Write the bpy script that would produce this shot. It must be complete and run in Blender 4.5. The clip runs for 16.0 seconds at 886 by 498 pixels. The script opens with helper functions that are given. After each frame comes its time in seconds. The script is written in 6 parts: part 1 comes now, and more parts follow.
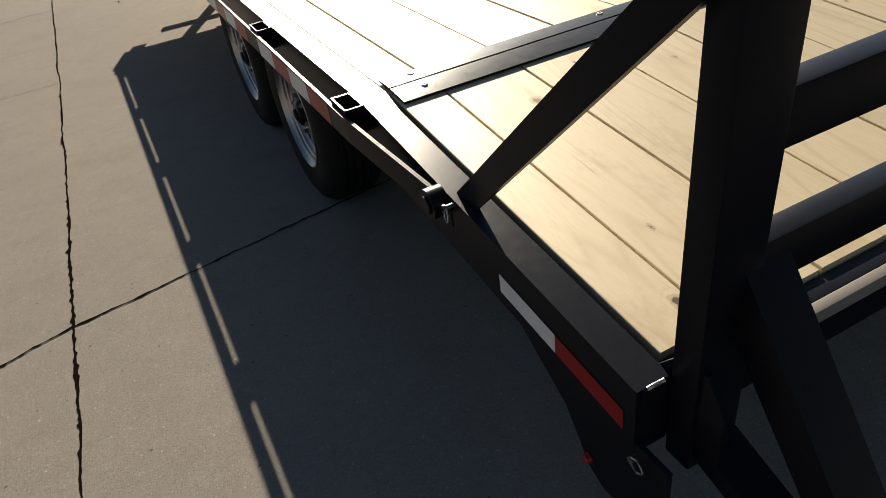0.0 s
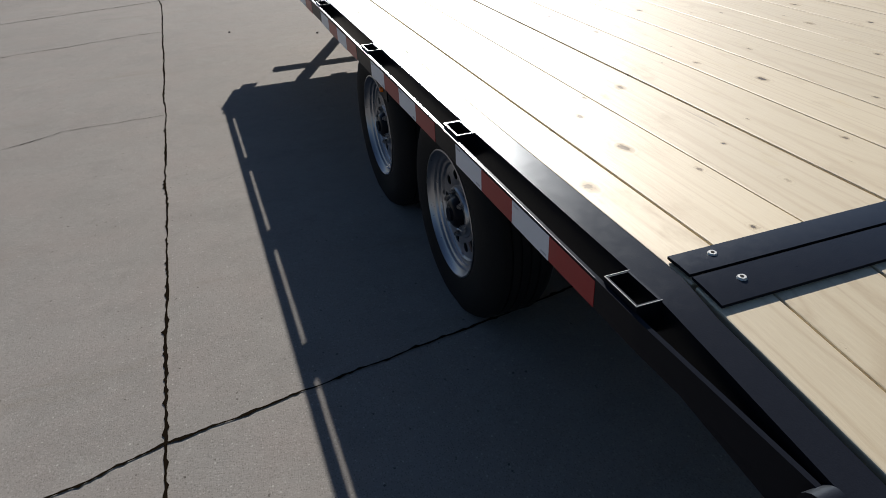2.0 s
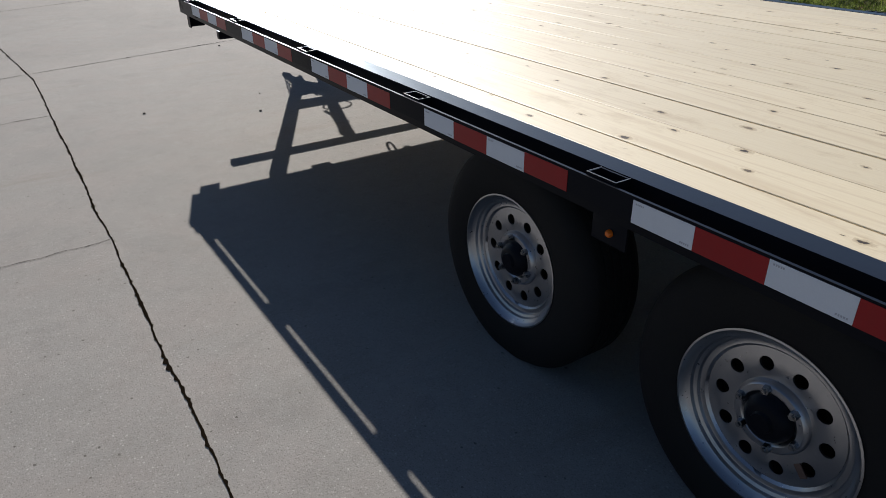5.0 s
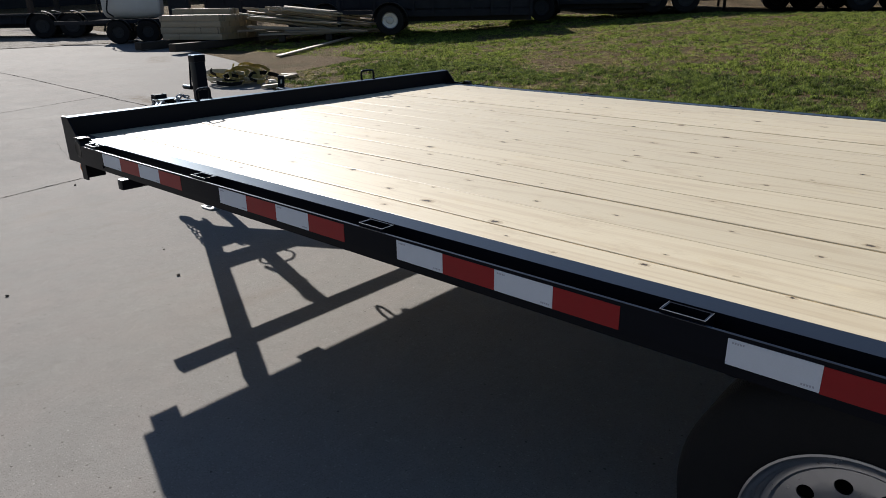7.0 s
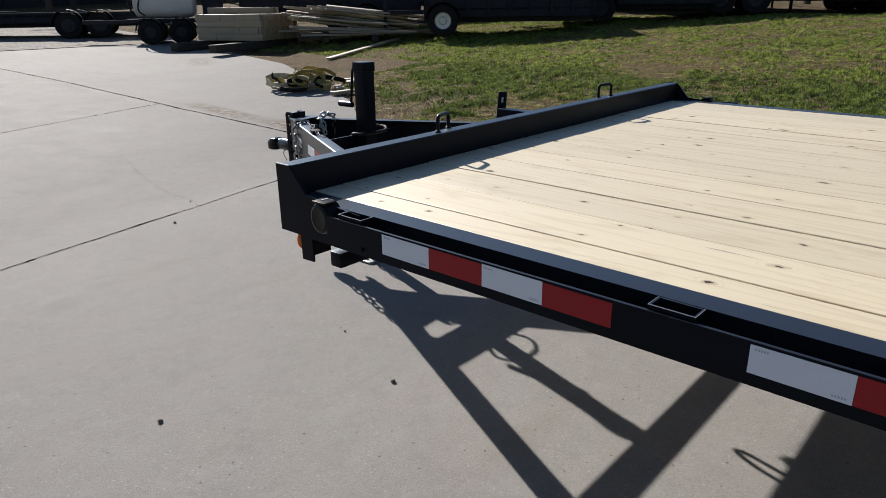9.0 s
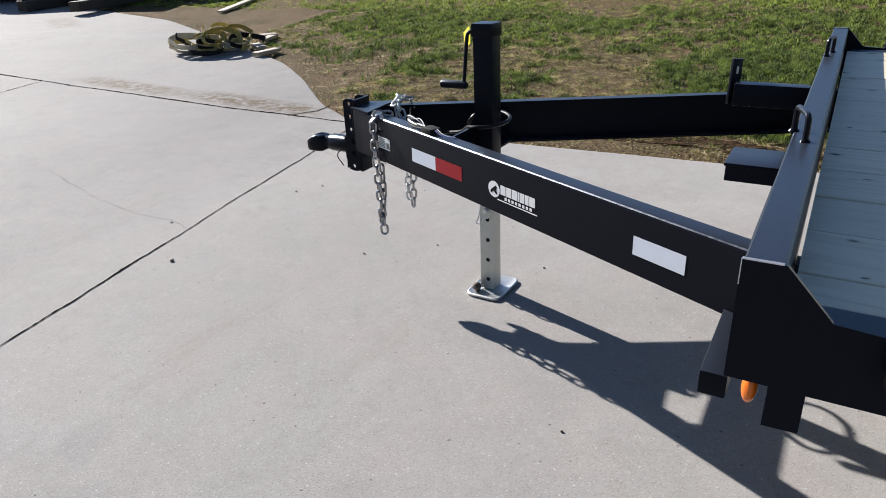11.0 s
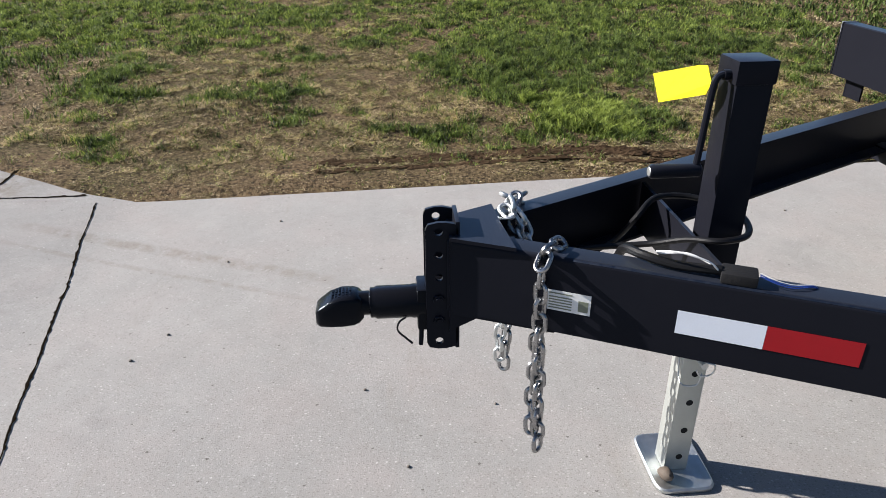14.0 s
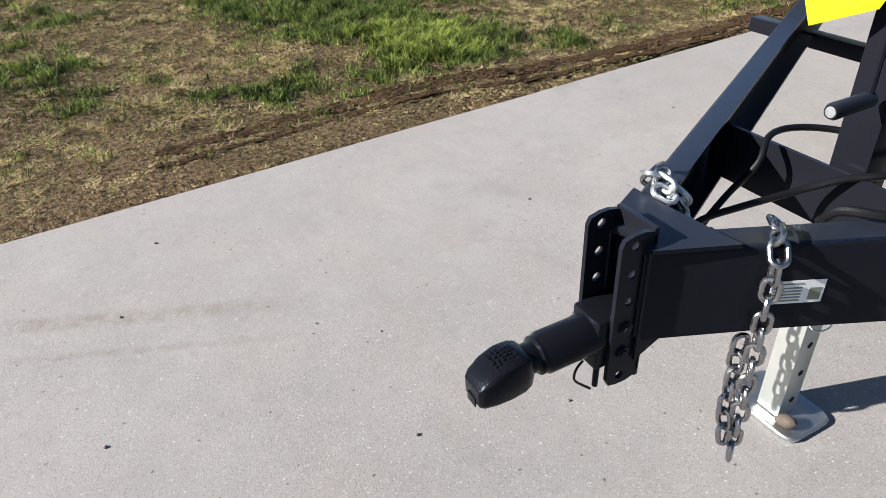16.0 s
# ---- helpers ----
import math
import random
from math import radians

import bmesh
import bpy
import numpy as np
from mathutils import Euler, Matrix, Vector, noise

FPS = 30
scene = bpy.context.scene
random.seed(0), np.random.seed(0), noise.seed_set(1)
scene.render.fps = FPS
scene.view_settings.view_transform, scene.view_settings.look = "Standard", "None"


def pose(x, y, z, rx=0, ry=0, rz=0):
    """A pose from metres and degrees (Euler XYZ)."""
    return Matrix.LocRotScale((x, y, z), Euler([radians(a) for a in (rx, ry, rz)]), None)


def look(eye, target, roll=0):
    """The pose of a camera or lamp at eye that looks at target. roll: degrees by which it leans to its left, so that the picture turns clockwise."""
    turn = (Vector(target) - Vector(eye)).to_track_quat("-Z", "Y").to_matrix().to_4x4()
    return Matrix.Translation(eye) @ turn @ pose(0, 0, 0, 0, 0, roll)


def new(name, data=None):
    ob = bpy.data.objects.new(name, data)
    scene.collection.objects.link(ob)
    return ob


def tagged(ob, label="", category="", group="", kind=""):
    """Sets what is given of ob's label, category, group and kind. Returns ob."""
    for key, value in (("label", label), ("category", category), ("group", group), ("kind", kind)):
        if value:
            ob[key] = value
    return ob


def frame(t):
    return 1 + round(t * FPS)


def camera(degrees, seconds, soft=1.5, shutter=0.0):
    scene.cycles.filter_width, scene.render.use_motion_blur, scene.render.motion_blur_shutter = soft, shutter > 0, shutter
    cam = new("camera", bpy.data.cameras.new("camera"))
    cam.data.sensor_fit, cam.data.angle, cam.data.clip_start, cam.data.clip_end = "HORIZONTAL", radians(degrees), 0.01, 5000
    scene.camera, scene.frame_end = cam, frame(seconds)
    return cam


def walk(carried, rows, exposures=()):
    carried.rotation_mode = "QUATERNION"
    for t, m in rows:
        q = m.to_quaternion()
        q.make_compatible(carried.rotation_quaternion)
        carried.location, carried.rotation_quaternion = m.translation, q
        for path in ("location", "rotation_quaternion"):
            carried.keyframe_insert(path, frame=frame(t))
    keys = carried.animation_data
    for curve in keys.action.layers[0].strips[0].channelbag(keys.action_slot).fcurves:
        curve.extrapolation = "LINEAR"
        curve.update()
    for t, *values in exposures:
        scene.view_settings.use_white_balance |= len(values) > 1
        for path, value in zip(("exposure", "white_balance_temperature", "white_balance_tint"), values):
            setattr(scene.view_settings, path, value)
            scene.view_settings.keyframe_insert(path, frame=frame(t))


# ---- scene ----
cam = camera(66.2, 16.0, soft=0.7)
PATH = [
    (0, (-0.04, 0.161, 1.336), (0.574, 1.672, 0.178), -9.2),
    (0.5, (-0.076, 0.246, 1.365), (0.514, 1.778, 0.222), -6.4),
    (1, (-0.056, 0.462, 1.384), (0.505, 2.033, 0.28), -5.1),
    (1.5, (-0.099, 0.615, 1.371), (0.423, 2.222, 0.302), -3.6),
    (2, (-0.198, 0.772, 1.378), (0.349, 2.388, 0.334), -2.8),
    (2.5, (-0.256, 0.947, 1.36), (0.356, 2.543, 0.321), -1.3),
    (3, (-0.291, 1.162, 1.376), (0.403, 2.754, 0.383), -0.6),
    (3.5, (-0.374, 1.334, 1.356), (0.388, 2.913, 0.394), -0.3),
    (4, (-0.522, 1.485, 1.363), (0.39, 2.986, 0.405), 0.2),
    (4.5, (-0.601, 1.73, 1.338), (0.341, 3.217, 0.389), -0.5),
    (5, (-0.696, 2.024, 1.326), (0.264, 3.511, 0.395), -0.8),
    (5.2, (-0.736, 2.132, 1.321), (0.257, 3.605, 0.403), -0.7),
    (7.3, (-0.808, 3.582, 1.329), (0.626, 4.804, 0.66), -0.9),
    (7.5, (-0.784, 3.757, 1.318), (0.656, 4.974, 0.647), -0.8),
    (8, (-0.736, 4.165, 1.331), (0.686, 5.403, 0.663), -0.7),
    (8.5, (-0.76, 4.571, 1.325), (0.664, 5.812, 0.667), -0.4),
    (9, (-0.737, 4.982, 1.295), (0.666, 6.235, 0.616), -0.7),
    (9.5, (-0.726, 5.395, 1.294), (0.639, 6.663, 0.566), -1.0),
    (10, (-0.743, 5.804, 1.302), (0.628, 7.046, 0.544), -1.6),
    (10.2, (-0.741, 5.938, 1.29), (0.659, 7.133, 0.509), -2.1),
    (12.3, (-0.097, 7.356, 1.315), (1.629, 7.912, 0.473), -1.1),
    (12.5, (-0.044, 7.474, 1.308), (1.692, 7.996, 0.463), -1.0),
    (13, (0.032, 7.779, 1.323), (1.804, 8.102, 0.455), -0.9),
    (13.5, (0.168, 8.026, 1.289), (1.951, 8.084, 0.385), -0.5),
    (14, (0.352, 8.25, 1.291), (2.129, 8.119, 0.382), -0.5),
    (14.5, (0.483, 8.459, 1.293), (2.206, 8.209, 0.309), -0.8),
    (15, (0.587, 8.617, 1.296), (2.233, 8.196, 0.24), -1.0),
    (15.5, (0.772, 8.715, 1.281), (2.352, 8.138, 0.199), -1.2),
    (16, (0.947, 8.789, 1.277), (2.431, 8.042, 0.163), -3.0),
]
EXPOSURES = [(0.0, 0.10, 8400, 12), (0.6, 0.22, 7450, 12), (1.3, 0.08, 6850, 12), (2.0, -0.05, 6650, 12), (3.0, -0.07, 6560, 12), (4.0, -0.11, 6520, 12), (4.6, 0.05, 6480, 12), (5.2, 0.18, 6460, 12), (7.3, 0.19, 6440, 12), (8.5, 0.27, 6440, 12), (9.0, 0.42, 6420, 12), (10.2, 0.76, 6280, 13), (12.3, 1.13, 6270, 13), (13.3, 1.03, 6300, 13), (14.3, 1.08, 6330, 13), (15.2, 1.09, 6350, 13), (16.0, 1.12, 6350, 13)]
SUN, SKY = 5.2, 0.049
walk(cam, [(t, look(eye, target, roll)) for t, eye, target, roll in PATH], EXPOSURES)

# ---------------------------------------------------------------- light
SUN_EL, SUN_AZ = 28.3, 17.5
world = bpy.data.worlds.new("sky")
scene.world = world
world.use_nodes = True
wn = world.node_tree.nodes
wn.clear()
sky = wn.new("ShaderNodeTexSky")
sky.sky_type, sky.sun_disc = "NISHITA", False
sky.sun_elevation, sky.sun_rotation = radians(SUN_EL), radians(SUN_AZ)
sky.air_density, sky.dust_density, sky.ozone_density = 1.0, 0.5, 4.0
wbg = wn.new("ShaderNodeBackground")
wbg.inputs[1].default_value = SKY
wout = wn.new("ShaderNodeOutputWorld")
world.node_tree.links.new(sky.outputs[0], wbg.inputs[0])
world.node_tree.links.new(wbg.outputs[0], wout.inputs[0])
sun_data = bpy.data.lights.new("sun", "SUN")
sun_data.energy, sun_data.angle, sun_data.color = SUN, radians(0.53), (1.0, 0.952, 0.872)
sun = new("sun", sun_data)
sun.matrix_world = look(Vector((0.557, 1.77, 1.0)) * 20, (0, 0, 0))


# ---------------------------------------------------------------- materials
class Mat:
    """A node material with a Principled shader and short calls for the usual nodes."""

    def __init__(self, name, rough=0.5, metal=0.0, spec=0.5):
        self.m = bpy.data.materials.new(name)
        self.m.use_nodes = True
        self.t = self.m.node_tree
        self.p = self.t.nodes["Principled BSDF"]
        self.p.inputs["Roughness"].default_value = rough
        self.p.inputs["Metallic"].default_value = metal
        self.p.inputs["Specular IOR Level"].default_value = spec
        self.geo = self.t.nodes.new("ShaderNodeNewGeometry")
        self.info = self.t.nodes.new("ShaderNodeObjectInfo")

    def link(self, a, b):
        if hasattr(a, "default_value") and hasattr(a, "is_output"):
            self.t.links.new(a, b)
        else:
            b.default_value = a

    def math(self, op, a, b=0.0, c=0.0, clamp=False):
        n = self.t.nodes.new("ShaderNodeMath")
        n.operation, n.use_clamp = op, clamp
        for v, s in zip((a, b, c), n.inputs):
            self.link(v, s)
        return n.outputs[0]

    def scaled(self, scale, vec=None, offset=None):
        n = self.t.nodes.new("ShaderNodeVectorMath")
        n.operation = "MULTIPLY_ADD"
        self.link(vec or self.geo.outputs["Position"], n.inputs[0])
        n.inputs[1].default_value = scale
        if offset is not None:
            self.link(offset, n.inputs[2])
        return n.outputs[0]

    def noise(self, scale, detail=3.0, rough=0.55, vec=None, dist=0.0):
        n = self.t.nodes.new("ShaderNodeTexNoise")
        self.link(vec or self.geo.outputs["Position"], n.inputs["Vector"])
        n.inputs["Scale"].default_value, n.inputs["Detail"].default_value = scale, detail
        n.inputs["Roughness"].default_value, n.inputs["Distortion"].default_value = rough, dist
        return n.outputs["Fac"]

    def voronoi(self, scale, vec=None, feature="F1", rand=1.0, flat=False):
        n = self.t.nodes.new("ShaderNodeTexVoronoi")
        n.feature = feature
        n.voronoi_dimensions = "2D" if flat else "3D"
        self.link(vec or self.geo.outputs["Position"], n.inputs["Vector"])
        n.inputs["Scale"].default_value = scale
        n.inputs["Randomness"].default_value = rand
        return n

    def ramp(self, fac, *stops):
        n = self.t.nodes.new("ShaderNodeValToRGB")
        self.link(fac, n.inputs[0])
        e = n.color_ramp.elements
        while len(e) < len(stops):
            e.new(0.5)
        for s, (pos, c) in zip(e, stops):
            s.position = pos
            s.color = (c, c, c, 1) if isinstance(c, (int, float)) else (*c, 1)
        return n.outputs[0]

    def mix(self, fac, a, b, blend="MIX"):
        n = self.t.nodes.new("ShaderNodeMix")
        n.data_type, n.blend_type = "RGBA", blend
        self.link(fac, n.inputs[0])
        for v, s in ((a, n.inputs[6]), (b, n.inputs[7])):
            self.link((*v, 1) if isinstance(v, tuple) and len(v) == 3 else v, s)
        return n.outputs[2]

    def base(self, c):
        self.link((*c, 1) if isinstance(c, tuple) else c, self.p.inputs["Base Color"])
        return self

    def rough(self, v):
        self.link(v, self.p.inputs["Roughness"])
        return self

    def bump(self, height, strength=0.3, distance=0.01):
        n = self.t.nodes.new("ShaderNodeBump")
        n.inputs["Strength"].default_value, n.inputs["Distance"].default_value = strength, distance
        self.link(height, n.inputs["Height"])
        self.t.links.new(n.outputs[0], self.p.inputs["Normal"])
        return self


def paint_material(name, colour, rough, vary=0.12, peel=0.05, dust=0.03, spec=0.5, sky_sheen=0.38):
    a = Mat(name, rough, spec=spec)
    big, fine = a.noise(3.0, 4), a.noise(60.0, 3)
    dusty = a.ramp(a.noise(9.0, 6, 0.7), (0.5, 0.0), (0.85, 1.0))
    c = a.mix(big, tuple(x * (1 - vary) for x in colour), tuple(x * (1 + vary) for x in colour))
    c = a.mix(a.math("MULTIPLY", dusty, dust), c, (0.35, 0.33, 0.30))
    # a painted sky sheen: faces that look up are mixed towards pale blue
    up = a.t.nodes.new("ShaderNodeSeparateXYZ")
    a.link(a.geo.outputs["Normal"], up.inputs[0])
    top_sheen = a.math("MULTIPLY", a.math("POWER", a.math("MAXIMUM", up.outputs[2], 0.0), 3.0), a.math("MULTIPLY_ADD", a.noise(300.0, 3, 0.7), 0.05 * sky_sheen, 0.03 * sky_sheen))
    a.base(a.mix(top_sheen, c, (0.22, 0.29, 0.42)))
    a.rough(a.math("MULTIPLY_ADD", fine, 0.14, rough - 0.07))
    a.bump(a.noise(420.0, 2), peel, 0.0012)
    # thin gloss coat: weak when faced, strong when seen along the surface
    facing = a.t.nodes.new("ShaderNodeLayerWeight")
    facing.inputs["Blend"].default_value = 0.5
    # upward faces get extra gloss, and all gloss a blue tint, to imitate sky reflection
    level = a.math("MULTIPLY_ADD", a.math("MAXIMUM", up.outputs[2], 0.0), 10.5 * spec, 0.15 * spec)
    a.link(a.math("MULTIPLY_ADD", a.math("POWER", facing.outputs["Facing"], 3.4), level, spec * 0.10), a.p.inputs["Specular IOR Level"])
    a.p.inputs["Specular Tint"].default_value = (0.66, 0.83, 1.0, 1.0)
    return a.m


def metal_material(name, colour, rough, vary=0.25, scale=25.0):
    a = Mat(name, rough, 1.0)
    f = a.noise(scale, 5, 0.65)
    a.base(a.mix(f, tuple(x * (1 - vary) for x in colour), tuple(min(1, x * (1 + vary)) for x in colour)))
    a.rough(a.math("MULTIPLY_ADD", a.noise(scale * 3, 3), 0.3, rough - 0.12))
    a.bump(a.noise(scale * 12, 3), 0.1, 0.002)
    return a.m


def plain_material(name, colour, rough, vary=0.15, scale=12.0, bump=0.15, metal=0.0, spec=0.5):
    a = Mat(name, rough, metal, spec)
    f, g = a.noise(scale, 4), a.noise(scale * 11, 3)
    c = a.mix(f, tuple(x * (1 - vary) for x in colour), tuple(min(1, x * (1 + vary)) for x in colour))
    a.base(a.mix(a.math("MULTIPLY", g, 0.25), c, tuple(x * 0.7 for x in colour)))
    a.bump(g, bump, 0.003)
    return a.m


def wood_material(name, light, dark, along=(1.0, 0.055, 1.0), weather=0.0, knots=True):
    a = Mat(name, 0.5, spec=1.0 if knots else 0.4)
    shift = a.t.nodes.new("ShaderNodeCombineXYZ")
    for k, f in enumerate((37.0, 91.0, 13.0)):
        a.link(a.math("MULTIPLY", a.info.outputs["Random"], f), shift.inputs[k])
    v = a.scaled(along, offset=shift.outputs[0])
    warp = a.noise(5.0, 2, 0.5, v)
    rings = a.math("FRACT", a.math("MULTIPLY_ADD", warp, 14.0, 0.0))
    rings = a.math("PINGPONG", a.math("MULTIPLY", rings, 2.0), 1.0)
    fine = a.noise(160.0, 4, 0.6, v)
    broad = a.noise(7.0, 3, 0.5, v)
    c = a.mix(a.ramp(rings, (0.66, 0.0), (1.0, 0.26)), light, dark)
    c = a.mix(a.ramp(fine, (0.38, 0.0), (0.75, 0.17)), c, dark)
    c = a.mix(a.ramp(broad, (0.55, 0.0), (0.8, 0.35)), c, tuple(x * 0.84 for x in light))
    tone = a.math("MULTIPLY_ADD", a.info.outputs["Random"], 0.12, 0.93)
    if knots:
        kv = a.scaled((1.0, 0.60, 1.0), offset=shift.outputs[0])
        kn = a.voronoi(6.8, kv, flat=True)
        near = a.math("ADD", kn.outputs["Distance"], a.math("MULTIPLY_ADD", a.noise(24.0, 5, 0.75), 0.20, -0.09))
        sep = a.t.nodes.new("ShaderNodeSeparateColor")
        a.link(kn.outputs["Color"], sep.inputs[0])
        some = a.math("GREATER_THAN", sep.outputs[0], 0.24)
        size = a.math("MULTIPLY_ADD", a.math("POWER", sep.outputs[1], 2.0), 0.85, 0.40)
        near = a.math("DIVIDE", near, size)
        halo = a.math("MULTIPLY", a.ramp(near, (0.052, 0.55), (0.10, 0.0)), some)
        core = a.math("MULTIPLY", a.ramp(near, (0.043, 1.0), (0.050, 0.0)), some)
        turns = a.math("PINGPONG", a.math("MULTIPLY", near, 34.0), 1.0)
        whirl = a.math("MULTIPLY", a.math("MULTIPLY", a.ramp(turns, (0.45, 0.0), (0.9, 1.0)), a.ramp(near, (0.05, 0.30), (0.22, 0.0))), some)
        c = a.mix(whirl, c, tuple(x * 0.85 for x in dark))
        c = a.mix(halo, c, tuple(x * 0.60 for x in dark))
        c = a.mix(a.math("MULTIPLY", core, a.math("MULTIPLY_ADD", sep.outputs[2], 0.9, 0.5)), c, (0.035, 0.02, 0.011))
        smudge = a.ramp(a.noise(5.5, 5, 0.75, a.scaled((1.4, 0.6, 1.0), offset=shift.outputs[0])), (0.56, 0.0), (0.68, 0.36))
        c = a.mix(smudge, c, (0.50, 0.39, 0.25))
        # fine drying splits and dark scuffs
        split = a.ramp(a.noise(1.0, 3, 0.6, a.scaled((55.0, 2.2, 1.0), offset=shift.outputs[0])), (0.70, 0.0), (0.74, 0.55))
        c = a.mix(split, c, (0.12, 0.075, 0.04))
        scuff = a.ramp(a.noise(1.0, 5, 0.75, a.scaled((9.0, 5.0, 1.0), offset=shift.outputs[0])), (0.66, 0.0), (0.76, 0.4))
        c = a.mix(scuff, c, (0.30, 0.24, 0.16))
    if weather:
        c = a.mix(a.math("MULTIPLY", a.noise(2.0, 4), weather), c, (0.22, 0.20, 0.18))
    n = a.t.nodes.new("ShaderNodeHueSaturation")
    a.link(tone, n.inputs["Value"])
    a.link(c, n.inputs["Color"])
    a.base(n.outputs[0])
    if knots:
        # knots, scuffs and raised grain are duller than the planed face
        whorl = a.ramp(a.noise(11.0, 6, 0.75, a.scaled((1.5, 0.55, 1.0), offset=shift.outputs[0])), (0.60, 0.0), (0.68, 0.8))
        dull = a.math("MAXIMUM", a.math("MAXIMUM", a.math("MULTIPLY", halo, 1.9), a.math("MULTIPLY", whirl, 1.6)), a.math("MAXIMUM", whorl, a.math("MULTIPLY", smudge, 1.2)))
        a.link(a.math("SUBTRACT", 1.0, dull, clamp=True), a.p.inputs["Coat Weight"])
        a.p.inputs["Coat Roughness"].default_value = 0.56
        a.p.inputs["Coat IOR"].default_value = 1.6
    a.rough(a.math("MULTIPLY_ADD", fine, 0.18, 0.46))
    a.bump(a.math("ADD", fine, a.math("MULTIPLY", rings, 0.4)), 0.18, 0.003)
    return a.m


def concrete_material():
    a = Mat("concrete", 0.9, spec=0.15)
    broad, mid = a.noise(0.45, 5, 0.6), a.noise(4.0, 5, 0.65)
    c = a.mix(a.ramp(broad, (0.3, 0.0), (0.7, 1.0)), (0.325, 0.315, 0.300), (0.40, 0.388, 0.370))
    c = a.mix(a.ramp(mid, (0.36, 0.28), (0.6, 0.0)), c, (0.27, 0.258, 0.24))
    c = a.mix(a.ramp(a.noise(13.0, 6, 0.7), (0.50, 0.0), (0.72, 0.30)), c, (0.24, 0.228, 0.212))
    c = a.mix(a.ramp(a.noise(7.0, 6, 0.75), (0.55, 0.0), (0.72, 0.30)), c, (0.49, 0.478, 0.455))
    c = a.mix(a.ramp(a.noise(3.2, 4, 0.65), (0.42, 0.0), (0.66, 0.35)), c, (0.40, 0.352, 0.33))
    c = a.mix(a.ramp(a.noise(1.9, 7, 0.72), (0.56, 0.0), (0.70, 0.45)), c, (0.255, 0.25, 0.242))
    # sand and fine stones laid bare on the worn face, with bright flakes
    sand = a.noise(260.0, 4, 0.75)
    c = a.mix(a.ramp(sand, (0.50, 0.0), (0.74, 0.32)), c, (0.19, 0.175, 0.16))
    c = a.mix(a.ramp(sand, (0.28, 0.32), (0.48, 0.0)), c, (0.56, 0.545, 0.52))
    for scale, share, size, tone, amount in ((150.0, 0.70, 0.30, (0.15, 0.135, 0.12), 0.34), (110.0, 0.80, 0.26, (0.56, 0.545, 0.52), 0.32), (62.0, 0.96, 0.14, (0.80, 0.78, 0.75), 0.4), (26.0, 0.95, 0.075, (0.08, 0.07, 0.06), 0.7)):
        chip = a.voronoi(scale, a.scaled((1.0, 0.8, 1.0)), flat=True)
        tint = a.t.nodes.new("ShaderNodeSeparateColor")
        a.link(chip.outputs["Color"], tint.inputs[0])
        near = a.math("ADD", chip.outputs["Distance"], a.math("MULTIPLY_ADD", a.noise(scale * 4, 3, 0.7), 0.4, -0.2))
        spot = a.math("MULTIPLY", a.ramp(near, (size * 0.7, 1.0), (size * 1.25, 0.0)), a.math("GREATER_THAN", tint.outputs[0], share))
        c = a.mix(a.math("MULTIPLY", spot, amount), c, tone)
    streak = a.noise(1.0, 6, 0.75, a.scaled((0.5, 2.6, 1.0)))
    c = a.mix(a.ramp(streak, (0.58, 0.0), (0.74, 0.4)), c, (0.27, 0.235, 0.19))
    smear = a.noise(1.4, 7, 0.8, a.scaled((0.7, 2.2, 1.0)))
    c = a.mix(a.ramp(smear, (0.67, 0.0), (0.73, 0.5)), c, (0.16, 0.14, 0.12))
    # brown wheel tracks of dried mud that run in from the lawn
    xyz = a.t.nodes.new("ShaderNodeSeparateXYZ")
    a.link(a.geo.outputs["Position"], xyz.inputs[0])
    for px, py, dx, dy, half, amount in ((2.96, 9.22, 0.395, 0.92, 0.045, 0.36), (3.76, 10.95, 0.03, 0.99, 0.22, 1.0), (3.75, 12.6, 0.03, 0.98, 0.20, 0.9), (6.7, 18.2, 0.5, 0.86, 0.3, 0.6), (2.80, 9.25, 0.395, 0.92, 0.020, 0.25)):
        across = a.math("ADD", a.math("MULTIPLY", a.math("SUBTRACT", xyz.outputs[0], px), -dy), a.math("MULTIPLY", a.math("SUBTRACT", xyz.outputs[1], py), dx))
        along = a.math("ADD", a.math("MULTIPLY", a.math("SUBTRACT", xyz.outputs[0], px), dx), a.math("MULTIPLY", a.math("SUBTRACT", xyz.outputs[1], py), dy))
        inside = a.math("MULTIPLY", a.ramp(a.math("DIVIDE", a.math("ABSOLUTE", across), half), (0.4, 1.0), (1.0, 0.0)), a.ramp(a.math("ABSOLUTE", along), (0.5, 1.0), (0.95, 0.0)))
        broken = a.ramp(a.noise(14.0, 6, 0.75), (0.39, 0.0), (0.57, 1.0))
        c = a.mix(a.math("MULTIPLY", a.math("MULTIPLY", inside, broken), amount), c, (0.165, 0.125, 0.082))
    tone = a.t.nodes.new("ShaderNodeHueSaturation")
    tone.inputs["Value"].default_value = 0.85
    a.link(c, tone.inputs["Color"])
    a.base(tone.outputs[0])
    a.rough(a.math("MULTIPLY_ADD", mid, 0.2, 0.75))
    a.bump(a.math("MULTIPLY_ADD", a.noise(120.0, 3, 0.6), 0.6, sand), 0.45, 0.003)
    return a.m


